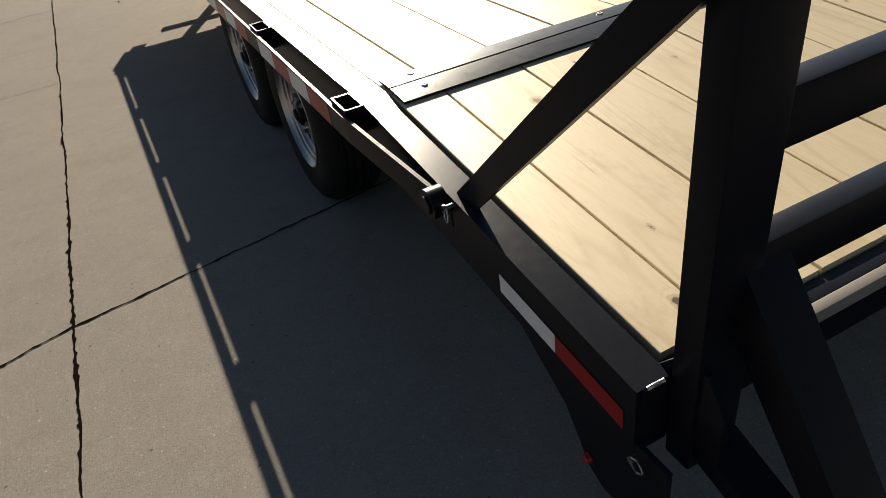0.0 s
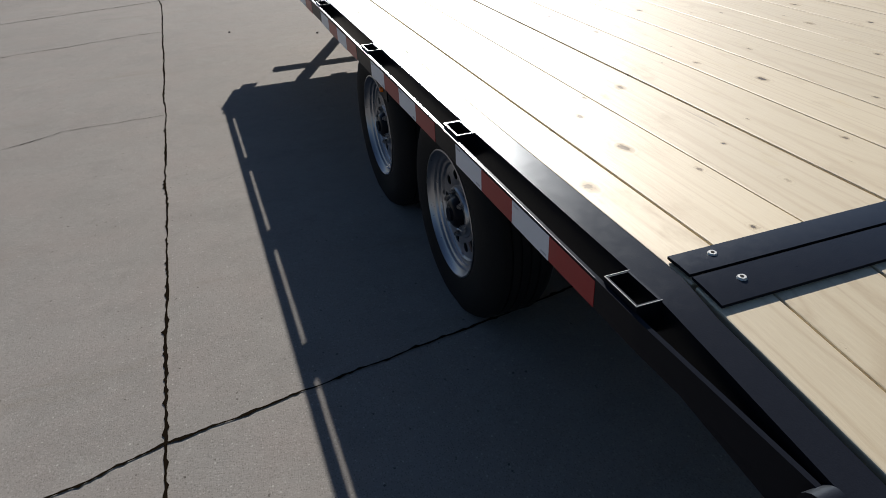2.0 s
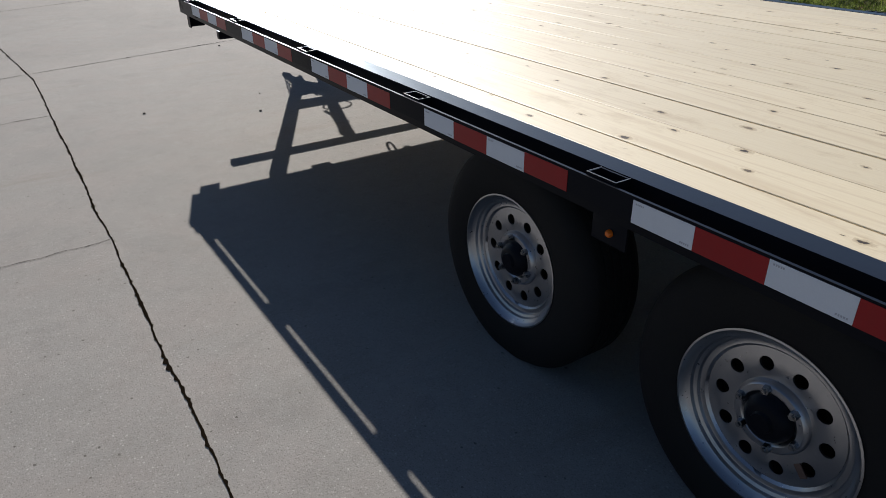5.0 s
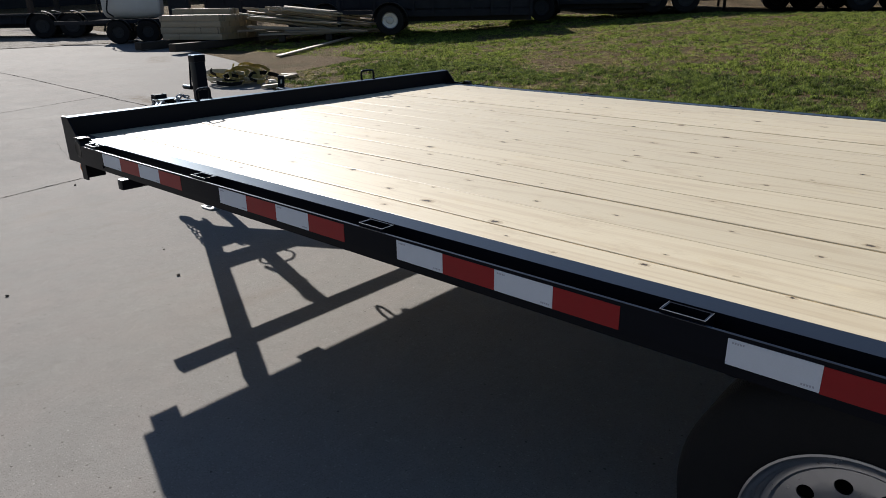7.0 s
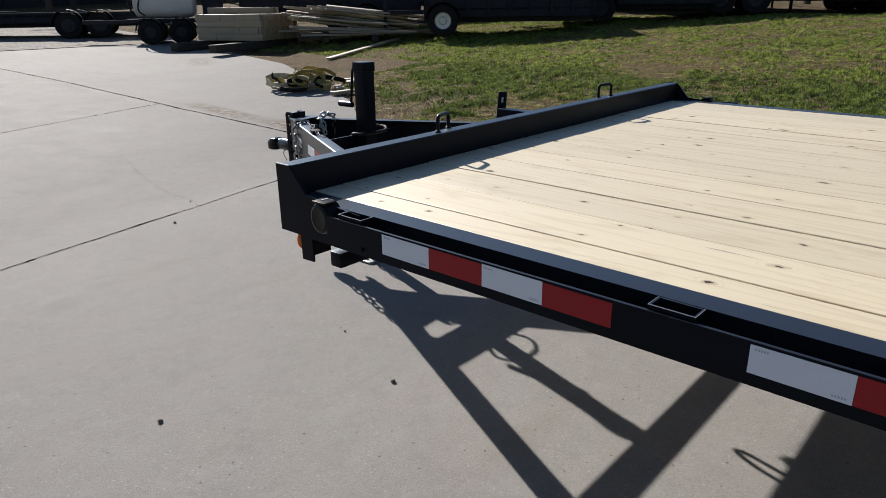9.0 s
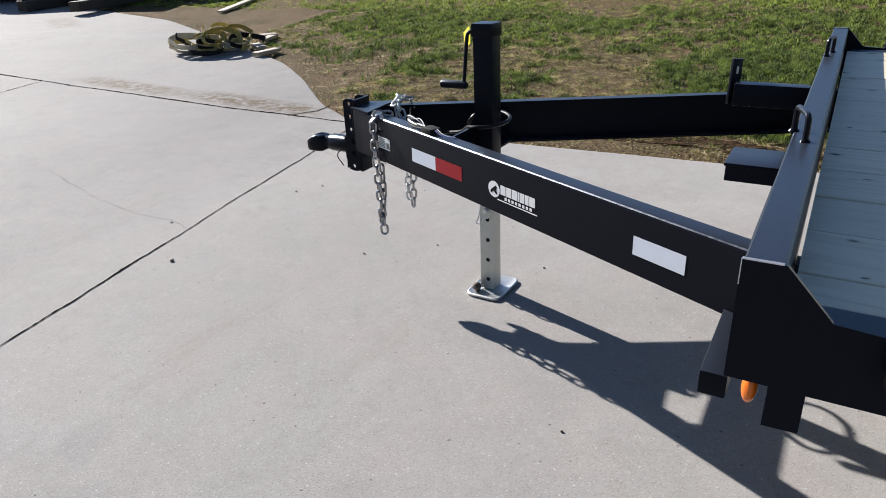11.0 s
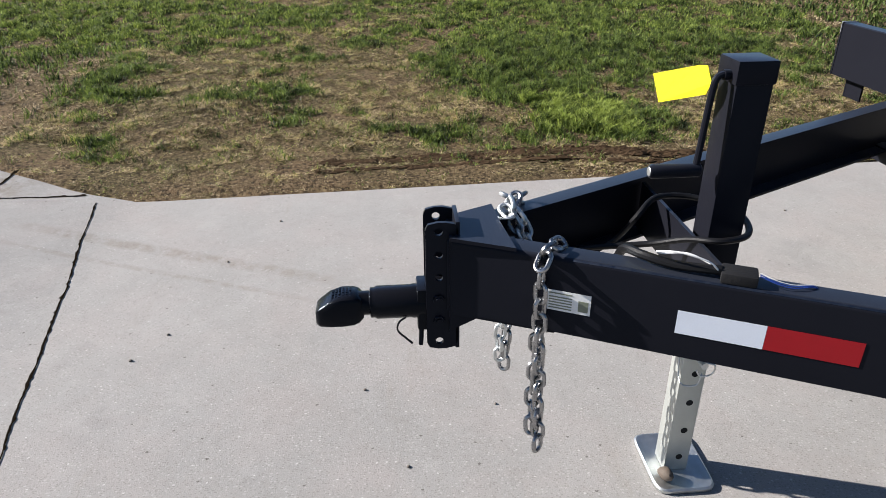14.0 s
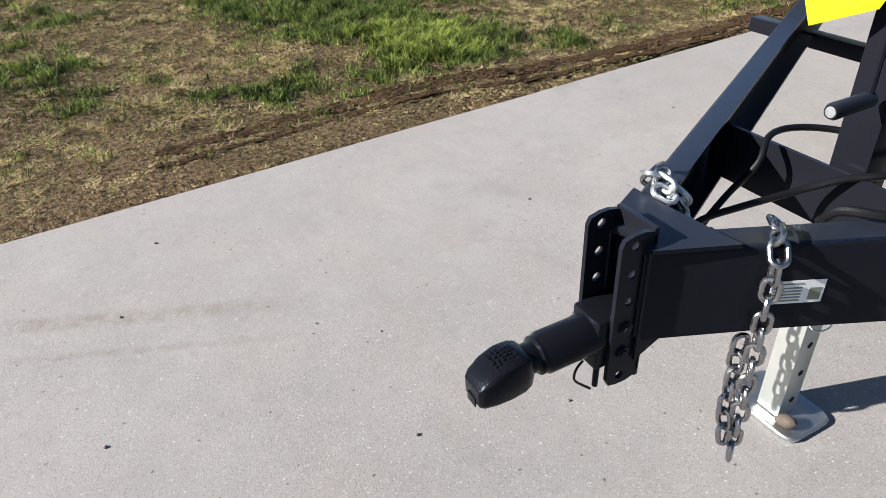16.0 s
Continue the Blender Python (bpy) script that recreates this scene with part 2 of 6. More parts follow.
def lawn_material():
    a = Mat("lawn_soil", 0.95, spec=0.1)
    c = a.mix(a.ramp(a.noise(1.3, 4, 0.6), (0.4, 0.0), (0.62, 1.0)), (0.190, 0.130, 0.072), (0.115, 0.092, 0.043))
    c = a.mix(a.ramp(a.noise(55.0, 4, 0.75), (0.50, 0.0), (0.62, 0.7)), c, (0.40, 0.30, 0.175))
    c = a.mix(a.ramp(a.noise(38.0, 4, 0.75), (0.48, 0.0), (0.60, 0.95)), c, (0.045, 0.031, 0.018))
    a.base(c)
    a.bump(a.noise(50.0, 5, 0.7), 1.0, 0.04)
    return a.m


def blade_material(name, low, high):
    a = Mat(name, 0.6, spec=0.25)
    r = a.geo.outputs["Random Per Island"]
    tone = a.math("ADD", a.math("MULTIPLY", r, 0.6), a.math("ADD", a.math("MULTIPLY_ADD", a.noise(34.0, 4, 0.8), 3.6, -1.62), a.math("MULTIPLY_ADD", a.noise(8.0, 3, 0.7), 3.6, -1.74)), clamp=True)
    c = a.mix(tone, low, high)
    a.base(c)
    thin = a.t.nodes.new("ShaderNodeBsdfTranslucent")
    a.link(c, thin.inputs["Color"])
    both = a.t.nodes.new("ShaderNodeMixShader")
    both.inputs[0].default_value = 0.38
    a.t.links.new(a.p.outputs[0], both.inputs[1])
    a.t.links.new(thin.outputs[0], both.inputs[2])
    a.t.links.new(both.outputs[0], a.t.nodes["Material Output"].inputs[0])
    return a.m


def gravel_material():
    a = Mat("gravel", 0.9, spec=0.2)
    v = a.voronoi(16.0)
    sep = a.t.nodes.new("ShaderNodeSeparateColor")
    a.link(v.outputs["Color"], sep.inputs[0])
    c = a.mix(sep.outputs[0], (0.13, 0.12, 0.11), (0.36, 0.34, 0.31))
    c = a.mix(a.ramp(a.noise(0.8, 4), (0.4, 0.0), (0.7, 0.6)), c, (0.15, 0.115, 0.08))
    a.base(c)
    a.bump(v.outputs["Distance"], 0.8, 0.03)
    return a.m


BLACK = paint_material("black_paint", (0.0096, 0.0100, 0.0140), 0.31, peel=0.14, dust=0.004, spec=0.6, sky_sheen=0.75)
BLACK_GLOSS = paint_material("black_gloss_casting", (0.0065, 0.0068, 0.0090), 0.2, peel=0.35, dust=0.002, spec=0.7, sky_sheen=0.0)
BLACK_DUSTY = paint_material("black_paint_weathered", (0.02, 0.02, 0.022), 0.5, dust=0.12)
RUBBER = plain_material("tyre_rubber", (0.010, 0.010, 0.011), 0.75, bump=0.3, scale=20, spec=0.25)
CABLE = plain_material("cable_rubber", (0.007, 0.007, 0.008), 0.4, spec=0.22)
SILVER = metal_material("wheel_silver", (0.42, 0.43, 0.46), 0.30, 0.1)
GALV = metal_material("galvanised_steel", (0.60, 0.62, 0.62), 0.42, 0.22, 40)
ZINC = metal_material("zinc_chain", (0.33, 0.33, 0.335), 0.27, 0.3, 60)
PALE_STEEL = plain_material("pale_plated_steel", (0.50, 0.52, 0.49), 0.42, 0.12, 18, 0.1, 0.6)
EDGE = plain_material("bare_worn_edge", (0.55, 0.56, 0.58), 0.35, 0.2, 30, 0.1, 0.7)
# polished wear on the rub rail; sun glint strip on the tongue rail
WORN_GLINT = metal_material("polished_worn_glint", (0.12, 0.13, 0.15), 0.3)
WHITE_TAPE = plain_material("white_reflective_tape", (0.70, 0.745, 0.82), 0.32, 0.05, 30, 0.04)
RED_TAPE = plain_material("red_reflective_tape", (0.31, 0.003, 0.009), 0.3, 0.12, 30, 0.04, spec=0.3)
TAPE_PRINT = plain_material("tape_print", (0.44, 0.46, 0.53), 0.5)
AMBER = plain_material("amber_lens", (0.75, 0.16, 0.01), 0.2, 0.1)
RED_LENS = plain_material("red_lens", (0.40, 0.01, 0.012), 0.2, 0.1)
YELLOW_TAG = plain_material("yellow_tag", (0.95, 0.80, 0.01), 0.55, 0.03)
STICKER = plain_material("white_sticker", (0.70, 0.71, 0.70), 0.45, 0.05)
STICKER_INK = plain_material("sticker_ink", (0.16, 0.18, 0.13), 0.5)
LOGO_WHITE = plain_material("decal_white", (0.80, 0.80, 0.80), 0.5, 0.03)
LOGO_BLACK = plain_material("decal_black", (0.004, 0.004, 0.005), 0.7, spec=0.1)
PLANK = wood_material("deck_pine", (0.815, 0.708, 0.490), (0.43, 0.275, 0.12))
TIMBER = wood_material("stacked_timber", (0.33, 0.25, 0.14), (0.20, 0.135, 0.07), (0.3, 0.3, 3.0))
DARK_WOOD = plain_material("dark_creosoted_wood", (0.05, 0.038, 0.028), 0.8, 0.4, 14, 0.4)
STRIP_STEEL = plain_material("grey_primed_steel", (0.26, 0.25, 0.24), 0.5, 0.12, 18, 0.1)
OLD_BOARD = wood_material("weathered_board", (0.40, 0.33, 0.25), (0.24, 0.18, 0.12), (0.4, 0.4, 2.0), 0.6, False)
CONCRETE = concrete_material()
SEALANT = plain_material("joint_dirt", (0.012, 0.009, 0.006), 0.9, 0.3, 40, 0.0, spec=0.0)
LAWN = lawn_material()
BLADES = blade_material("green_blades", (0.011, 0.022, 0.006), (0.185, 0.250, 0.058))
# brighter, yellower copy of the green blades; sunlit brightness is put into its colour
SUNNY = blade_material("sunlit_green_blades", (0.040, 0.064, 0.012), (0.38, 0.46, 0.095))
OLIVE = blade_material("olive_blades", (0.070, 0.064, 0.020), (0.56, 0.50, 0.17))
STRAW = blade_material("straw_blades", (0.080, 0.053, 0.024), (0.72, 0.58, 0.36))
GRAVEL = gravel_material()
MUD = plain_material("bare_mud", (0.075, 0.048, 0.027), 0.95, 0.4, 9, 0.9, spec=0.05)
TANK_WHITE = plain_material("white_tank_plastic", (0.62, 0.62, 0.60), 0.45, 0.12, 4)
STRAP_YELLOW = plain_material("yellow_strap", (0.38, 0.31, 0.10), 0.75, 0.4, 20)
STRAP_PALE = plain_material("pale_strap", (0.55, 0.50, 0.38), 0.7, 0.25, 20)
DARK_METAL = plain_material("dark_machine_paint", (0.036, 0.038, 0.045), 0.85, 0.3, 6, spec=0.04)
GREY_METAL = plain_material("grey_machine_paint", (0.03, 0.032, 0.036), 0.5, 0.3, 6, spec=0.2)
PLATE_BROWN = plain_material("brown_plate", (0.12, 0.075, 0.06), 0.5)
LEAD_BLUE = plain_material("blue_wire", (0.02, 0.06, 0.30), 0.4)
LEAD_WHITE = plain_material("white_wire", (0.75, 0.75, 0.73), 0.4)
PEBBLE = plain_material("pebble", (0.17, 0.145, 0.12), 0.9, 0.4, 60, 0.5)


# ---------------------------------------------------------------- mesh helpers
def thing(name, at, label, category, group="", kind=""):
    ob = new(name)
    ob.empty_display_size = 0.1
    ob.location = at
    return tagged(ob, label, category, group, kind)


def root_of(ob):
    while ob.parent:
        ob = ob.parent
    return ob


def smooth(me, angle=32):
    me.polygons.foreach_set("use_smooth", [True] * len(me.polygons))
    me.set_sharp_from_angle(angle=radians(angle))


def part(name, bm, material, parent, label="", soft=True):
    """Links a bmesh, in world metres, as one mesh object under a thing or under a part."""
    me = bpy.data.meshes.new(name)
    bmesh.ops.recalc_face_normals(bm, faces=bm.faces)
    bm.to_mesh(me)
    bm.free()
    me.transform(Matrix.Translation(-root_of(parent).location))
    me.materials.append(material)
    if soft:
        smooth(me)
    ob = new(name, me)
    ob.parent = parent
    return tagged(ob, label)


def solo(name, bm, material, label, category, group="", kind="", soft=True):
    me = bpy.data.meshes.new(name)
    bmesh.ops.recalc_face_normals(bm, faces=bm.faces)
    bm.to_mesh(me)
    bm.free()
    me.materials.append(material)
    if soft:
        smooth(me)
    return tagged(new(name, me), label, category, group, kind)


def box(bm, x0, x1, y0, y1, z0, z1, bevel=0.0, m=None):
    r = bmesh.ops.create_cube(bm, size=1.0, matrix=Matrix.LocRotScale(((x0 + x1) / 2, (y0 + y1) / 2, (z0 + z1) / 2), None, (x1 - x0, y1 - y0, z1 - z0)))
    if bevel:
        e = {e for v in r["verts"] for e in v.link_edges}
        q = bmesh.ops.bevel(bm, geom=list(e), offset=bevel, segments=2, affect="EDGES", profile=0.6)
        vs = list({v for f in q["faces"] for v in f.verts} | {v for v in r["verts"] if v.is_valid})
    else:
        vs = r["verts"]
    if m is not None:
        bmesh.ops.transform(bm, matrix=m, verts=vs)
    return bm


def Box(*a, **k):
    return box(bmesh.new(), *a, **k)


def loft(bm, rings, closed=True, caps=True):
    """Joins rings of points, each as long as the next, into a skin."""
    vs = [[bm.verts.new(p) for p in ring] for ring in rings]
    n = len(vs[0])
    for a, b in zip(vs, vs[1:]):
        for i in range(n if closed else n - 1):
            j = (i + 1) % n
            bm.faces.new((a[i], a[j], b[j], b[i]))
    if caps:
        bm.faces.new(vs[0][::-1])
        bm.faces.new(vs[-1])
    return bm


def prism(bm, outline, axis, a, b):
    """Extrudes an outline of the two other axes, in order, along axis from a to b."""
    def put(p, t):
        q = list(p)
        q.insert("xyz".index(axis), t)
        return q
    return loft(bm, [[put(p, a) for p in outline], [put(p, b) for p in outline]])


def frame_of(d):
    d = Vector(d).normalized()
    u = d.orthogonal().normalized()
    return u, d.cross(u)


def rod(bm, p0, p1, r0, r1=None, seg=16):
    p0, p1 = Vector(p0), Vector(p1)
    u, v = frame_of(p1 - p0)
    r1 = r0 if r1 is None else r1
    circle = [(math.cos(2 * math.pi * i / seg), math.sin(2 * math.pi * i / seg)) for i in range(seg)]
    return loft(bm, [[p + (u * c + v * s) * r for c, s in circle] for p, r in ((p0, r0), (p1, r1))])


def curve_points(pts, n=8):
    """Points of a smooth line through pts."""
    p = [Vector(q) for q in pts]
    p = [p[0] * 2 - p[1]] + p + [p[-1] * 2 - p[-2]]
    out = []
    for a, b, c, d in zip(p, p[1:], p[2:], p[3:]):
        for i in range(n):
            t = i / n
            out.append(0.5 * ((2 * b) + (c - a) * t + (2 * a - 5 * b + 4 * c - d) * t * t + (3 * b - a - 3 * c + d) * t ** 3))
    return out + [p[-2]]


def hose(bm, pts, r, seg=8, n=8, flat=None):
    line = curve_points(pts, n)
    rings, u = [], None
    for i, q in enumerate(line):
        d = (line[min(i + 1, len(line) - 1)] - line[max(i - 1, 0)]).normalized()
        u = (u - d * u.dot(d)).normalized() if u else d.orthogonal().normalized()
        v = d.cross(u)
        rings.append([q + (u * math.cos(2 * math.pi * k / seg) + v * math.sin(2 * math.pi * k / seg)) * r for k in range(seg)])
    return loft(bm, rings)


def spin(bm, profile, centre, axis, seg=48, closed=False):
    """Turns a profile of (along, radius) pairs round axis through centre."""
    a = Vector(axis).normalized()
    u, v = frame_of(a)
    c = Vector(centre)
    rings = [[c + a * h + (u * math.cos(2 * math.pi * k / seg) + v * math.sin(2 * math.pi * k / seg)) * r for h, r in profile] for k in range(seg)]
    vs = [[bm.verts.new(p) for p in ring] for ring in rings]
    n = len(profile)
    for k in range(seg):
        p, q = vs[k], vs[(k + 1) % seg]
        for i in range(n if closed else n - 1):
            j = (i + 1) % n
            bm.faces.new((p[i], p[j], q[j], q[i]))
    bmesh.ops.remove_doubles(bm, verts=bm.verts, dist=1e-5)
    return bm


def stadium(bm, length, width, r, seg=8, around=10):
    """A chain link of round bar: long along z, wide along x, centred on the origin."""
    h, w = length / 2 - width / 2, width / 2 - r
    line = [Vector((w * math.cos(a), 0, h + w * math.sin(a))) for a in np.linspace(0, math.pi, around)]
    line += [Vector((w * math.cos(a), 0, -h + w * math.sin(a))) for a in np.linspace(math.pi, 2 * math.pi, around)]
    rings = []
    n = len(line)
    for i, q in enumerate(line):
        d = (line[(i + 1) % n] - line[i - 1]).normalized()
        u = Vector((0, 1, 0))
        v = d.cross(u)
        rings.append([q + (u * math.cos(2 * math.pi * k / seg) + v * math.sin(2 * math.pi * k / seg)) * r for k in range(seg)])
    vs = [[bm.verts.new(p) for p in ring] for ring in rings]
    for i in range(n):
        a, b = vs[i], vs[(i + 1) % n]
        for k in range(seg):
            bm.faces.new((a[k], a[(k + 1) % seg], b[(k + 1) % seg], b[k]))
    return bm


def mesh_of(bm, name, material):
    me = bpy.data.meshes.new(name)
    bmesh.ops.recalc_face_normals(bm, faces=bm.faces)
    bm.to_mesh(me)
    bm.free()
    me.materials.append(material)
    smooth(me)
    return me


def piece(name, me, parent, m):
    """An object on shared mesh data, at the world pose m, under a thing or part."""
    ob = new(name, me)
    ob.parent = parent
    ob.matrix_basis = Matrix.Translation(-root_of(parent).location) @ m
    return ob


# ---------------------------------------------------------------- ground
EDGE_Y = [-60, 5.3, 9.09, 9.5, 9.8, 10.4, 11.3, 12.1, 13.0, 16.7, 20.0, 23.2, 60]
EDGE_X = [7.0, 3.735, 3.54, 3.52, 3.64, 4.0, 4.8, 5.4, 5.87, 7.67, 8.4, 8.9, 11]
PAVE_END = 23.3


def edge_x(y):
    return float(np.interp(y, EDGE_Y, EDGE_X))


def yard_z(y):
    return 0.028 * max(0.0, y - 9.5) + 0.007 * max(0.0, 5.2 - max(y, -2.0))


def ground_z(x, y):
    d = x - edge_x(y)
    t = min(max((d - 0.6) / 13.5, 0.0), 1.0)
    return yard_z(min(y, 60)) + (0.95 * t if d > 0 else 0.0)


def grid_sheet(xs, ys, height):
    bm = bmesh.new()
    rows = [[bm.verts.new((x, y, height(x, y))) for x in xs] for y in ys]
    for a, b in zip(rows, rows[1:]):
        for i in range(len(xs) - 1):
            bm.faces.new((a[i], a[i + 1], b[i + 1], b[i]))
    return bm


def soil_z(x, y):
    d = x - edge_x(y)
    if y < PAVE_END and d < 0.02:
        return yard_z(y) - 0.06
    lump = 0.03 * noise.noise((x * 1.3, y * 1.3, 0.0)) + 0.012 * noise.noise((x * 6, y * 6, 2.0)) if d < 30 and y < 40 else 0
    return ground_z(x, y) + lump - 0.004


xs = np.concatenate([[-400, -150, -60, -30, -12], np.arange(-6, 3.2, 1.0), np.arange(3.25, 14, 0.2), np.arange(14, 26, 1.0), [30, 40, 60, 120, 400]])
ys = np.concatenate([[-400, -120, -40, -15], np.arange(-6, 2, 1.0), np.arange(2, 15, 0.2), np.arange(15, 34, 0.8), [38, 45, 60, 120, 400]])
tagged(solo("ground", grid_sheet(xs, ys, soil_z), LAWN, "patchy green and straw-coloured lawn rising gently beside the concrete", "lawn"), kind="structure")

gy = np.concatenate([[PAVE_END - 0.02], np.arange(24, 46, 1.0)])
bm = bmesh.new()
cols = 9
rows = [[bm.verts.new((-40 + (edge_x(y) + 2.5 + 0.4 * math.sin(y) + 40) * i / cols, y, yard_z(y) + 0.012)) for i in range(cols + 1)] for y in gy]
for a, b in zip(rows, rows[1:]):
    for i in range(cols):
        bm.faces.new((a[i], a[i + 1], b[i + 1], b[i]))
tagged(solo("gravel_yard", bm, GRAVEL, "grey gravel yard behind the concrete apron", "gravel"), kind="structure")

py = np.concatenate([[-45, -20], np.arange(-10, 9.4, 0.5), np.arange(9.4, 13.6, 0.12), np.arange(13.6, PAVE_END, 0.4), [PAVE_END]])
bm = bmesh.new()
top, low = [], []
for y in py:
    e = edge_x(y) + 0.012 * noise.noise((y * 3.1, 0, 5))
    line = [-40, -15, -4, 0, e - 0.02, e]
    top.append([bm.verts.new((x, y, yard_z(y) - (0.004 if x == e else 0))) for x in line])
    low.append(bm.verts.new((e, y, yard_z(y) - 0.12)))
for a, b in zip(top, top[1:]):
    for i in range(5):
        bm.faces.new((a[i], a[i + 1], b[i + 1], b[i]))
for i in range(len(py) - 1):
    bm.faces.new((top[i][-1], low[i], low[i + 1], top[i + 1][-1]))
tagged(solo("pavement", bm, CONCRETE, "light grey broom-finished concrete apron with sealed joints and stains", "concrete"), kind="structure")


def joint(pts, width, wobble, name="pavement_joint", label="dirt-filled ragged joint in the concrete"):
    """A ragged dark line of dirt lying in a joint or crack."""
    rng = random.Random(len(pts))
    bm = bmesh.new()
    prev = None
    line = []
    for (x0, y0), (x1, y1) in zip(pts, pts[1:]):
        n = max(2, int(math.hypot(x1 - x0, y1 - y0) / 0.013))
        line += [(x0 + (x1 - x0) * i / n, y0 + (y1 - y0) * i / n) for i in range(n)]
    line.append(pts[-1])
    for i, (x, y) in enumerate(line):
        a, b = line[max(i - 1, 0)], line[min(i + 1, len(line) - 1)]
        d = Vector((b[0] - a[0], b[1] - a[1], 0)).normalized()
        s = Vector((-d.y, d.x, 0))
        c = Vector((x, y, yard_z(y) + 0.0025)) + s * wobble * (noise.noise((x * 2.1, y * 2.1, 3)) + 0.5 * noise.noise((x * 11, y * 11, 3)))
        w = width * (0.40 + 2.4 * abs(noise.noise((x * 27, y * 27, 8))) ** 1.5 + 1.0 * abs(noise.noise((x * 5, y * 5, 9))))
        w2 = width * (0.40 + 2.0 * abs(noise.noise((x * 31, y * 31, 18))) ** 1.5 + 1.0 * abs(noise.noise((x * 5, y * 5, 9))))
        if rng.random() < 0.10:                # crumbs and torn edges
            w += rng.uniform(0.4, 1.5) * width
        if rng.random() < 0.10:
            w2 += rng.uniform(0.4, 1.5) * width
        pair = (bm.verts.new(c + s * w * 0.5), bm.verts.new(c - s * w2 * 0.5))
        if prev:
            bm.faces.new((prev[0], prev[1], pair[1], pair[0]))
        prev = pair
    return tagged(solo(name, bm, SEALANT, label, "joint", soft=False), kind="structure")


joint([(-0.55, -6), (-0.516, 1.53), (-0.486, 3.4), (-0.475, 5.05), (-0.466, 7.25), (-0.46, 8.5), (-0.60, 10.0), (-0.72, 11.4), (-1.4, 15)], 0.0095, 0.010)
joint([(-9, 0.5), (-0.728, 2.176), (-0.509, 2.240), (0.445, 2.388), (3.7, 2.97)], 0.0090, 0.012)
joint([(-8, 7.0), (-0.12, 8.865), (0.54, 9.03), (1.063, 9.144), (1.84, 9.33), (2.52, 9.475), (3.505, 9.70)], 0.008, 0.010)
joint([(3.60, 9.78), (3.56, 10.4), (3.52, 11.1), (3.50, 13.66), (3.52, 16.84), (3.42, 19.85), (3.3, 23.2)], 0.016, 0.015)
joint([(3.56, 10.4), (3.78, 10.27), (3.97, 10.28)], 0.018, 0.02, "pavement_crack", "broken crack in the concrete at the lawn's edge")
joint([(-6, 10.6), (1.26, 12.93), (3.50, 13.68)], 0.009, 0.012)
joint([(-1.6, 4.75), (-1.0, 5.0), (-0.48, 5.05)], 0.004, 0.03, "pavement_crack", "hairline crack in the concrete")
joint([(-6, 6.1), (-1.1, 7.2), (-0.47, 7.3)], 0.006, 0.03, "pavement_crack", "hairline crack in the concrete")
joint([(1.50, 9.26), (1.545, 9.43), (1.537, 9.70), (1.586, 10.17), (1.80, 10.95)], 0.0011, 0.03, "pavement_crack", "hairline crack in the concrete")


# ---------------------------------------------------------------- the flatbed trailer
CX = 1.605                      # its middle line
DECK = 0.790
BEND, TAIL, TAIL_Z = 1.455, 0.600, 0.695
SLOPE = (DECK - TAIL_Z) / (BEND - TAIL)
trailer = thing("flatbed_trailer", (CX, 3.5, 0.0), "black steel flatbed trailer with new pine plank deck on concrete", "trailer")


def tail_z(y):
    return DECK - max(0.0, BEND - y) * SLOPE


def mirror(bm):
    bmesh.ops.transform(bm, matrix=Matrix.Translation((2 * CX, 0, 0)) @ Matrix.Diagonal((-1, 1, 1, 1)), verts=bm.verts)
    bmesh.ops.reverse_faces(bm, faces=bm.faces)
    return bm


def side_channel(x0=0.352, x1=0.413):
    """The edge channel of the deck: web outside, flanges inward, bending down at the tail."""
    def ring(y, z):
        h, t = 0.116, 0.007
        return [(x0, y, z), (x1, y, z), (x1, y, z - t), (x0 + t, y, z - t), (x0 + t, y, z - h + t), (x1, y, z - h + t), (x1, y, z - h), (x0, y, z - h)]
    body = [ring(6.49, DECK), ring(BEND, DECK)]
    x1 = 0.405
    return loft(bmesh.new(), body + [ring(BEND - 0.09, tail_z(BEND - 0.09)), ring(TAIL - 0.01, tail_z(TAIL - 0.01))])


def rub_rail():
    """A flat bar outside the pockets that turns in to the channel behind the last one."""
    path = [(0.300, 6.305), (0.300, 1.42), (0.304, 1.40), (0.340, 1.10), (0.350, 1.06)]
    rings = []
    for x, y in path:
        z = 0.7805 if y > 1.41 else tail_z(y) - 0.0085
        rings.append([(x, y, z), (x + 0.008, y, z), (x + 0.008, y, z - 0.054), (x, y, z - 0.054)])
    return loft(bmesh.new(), rings)


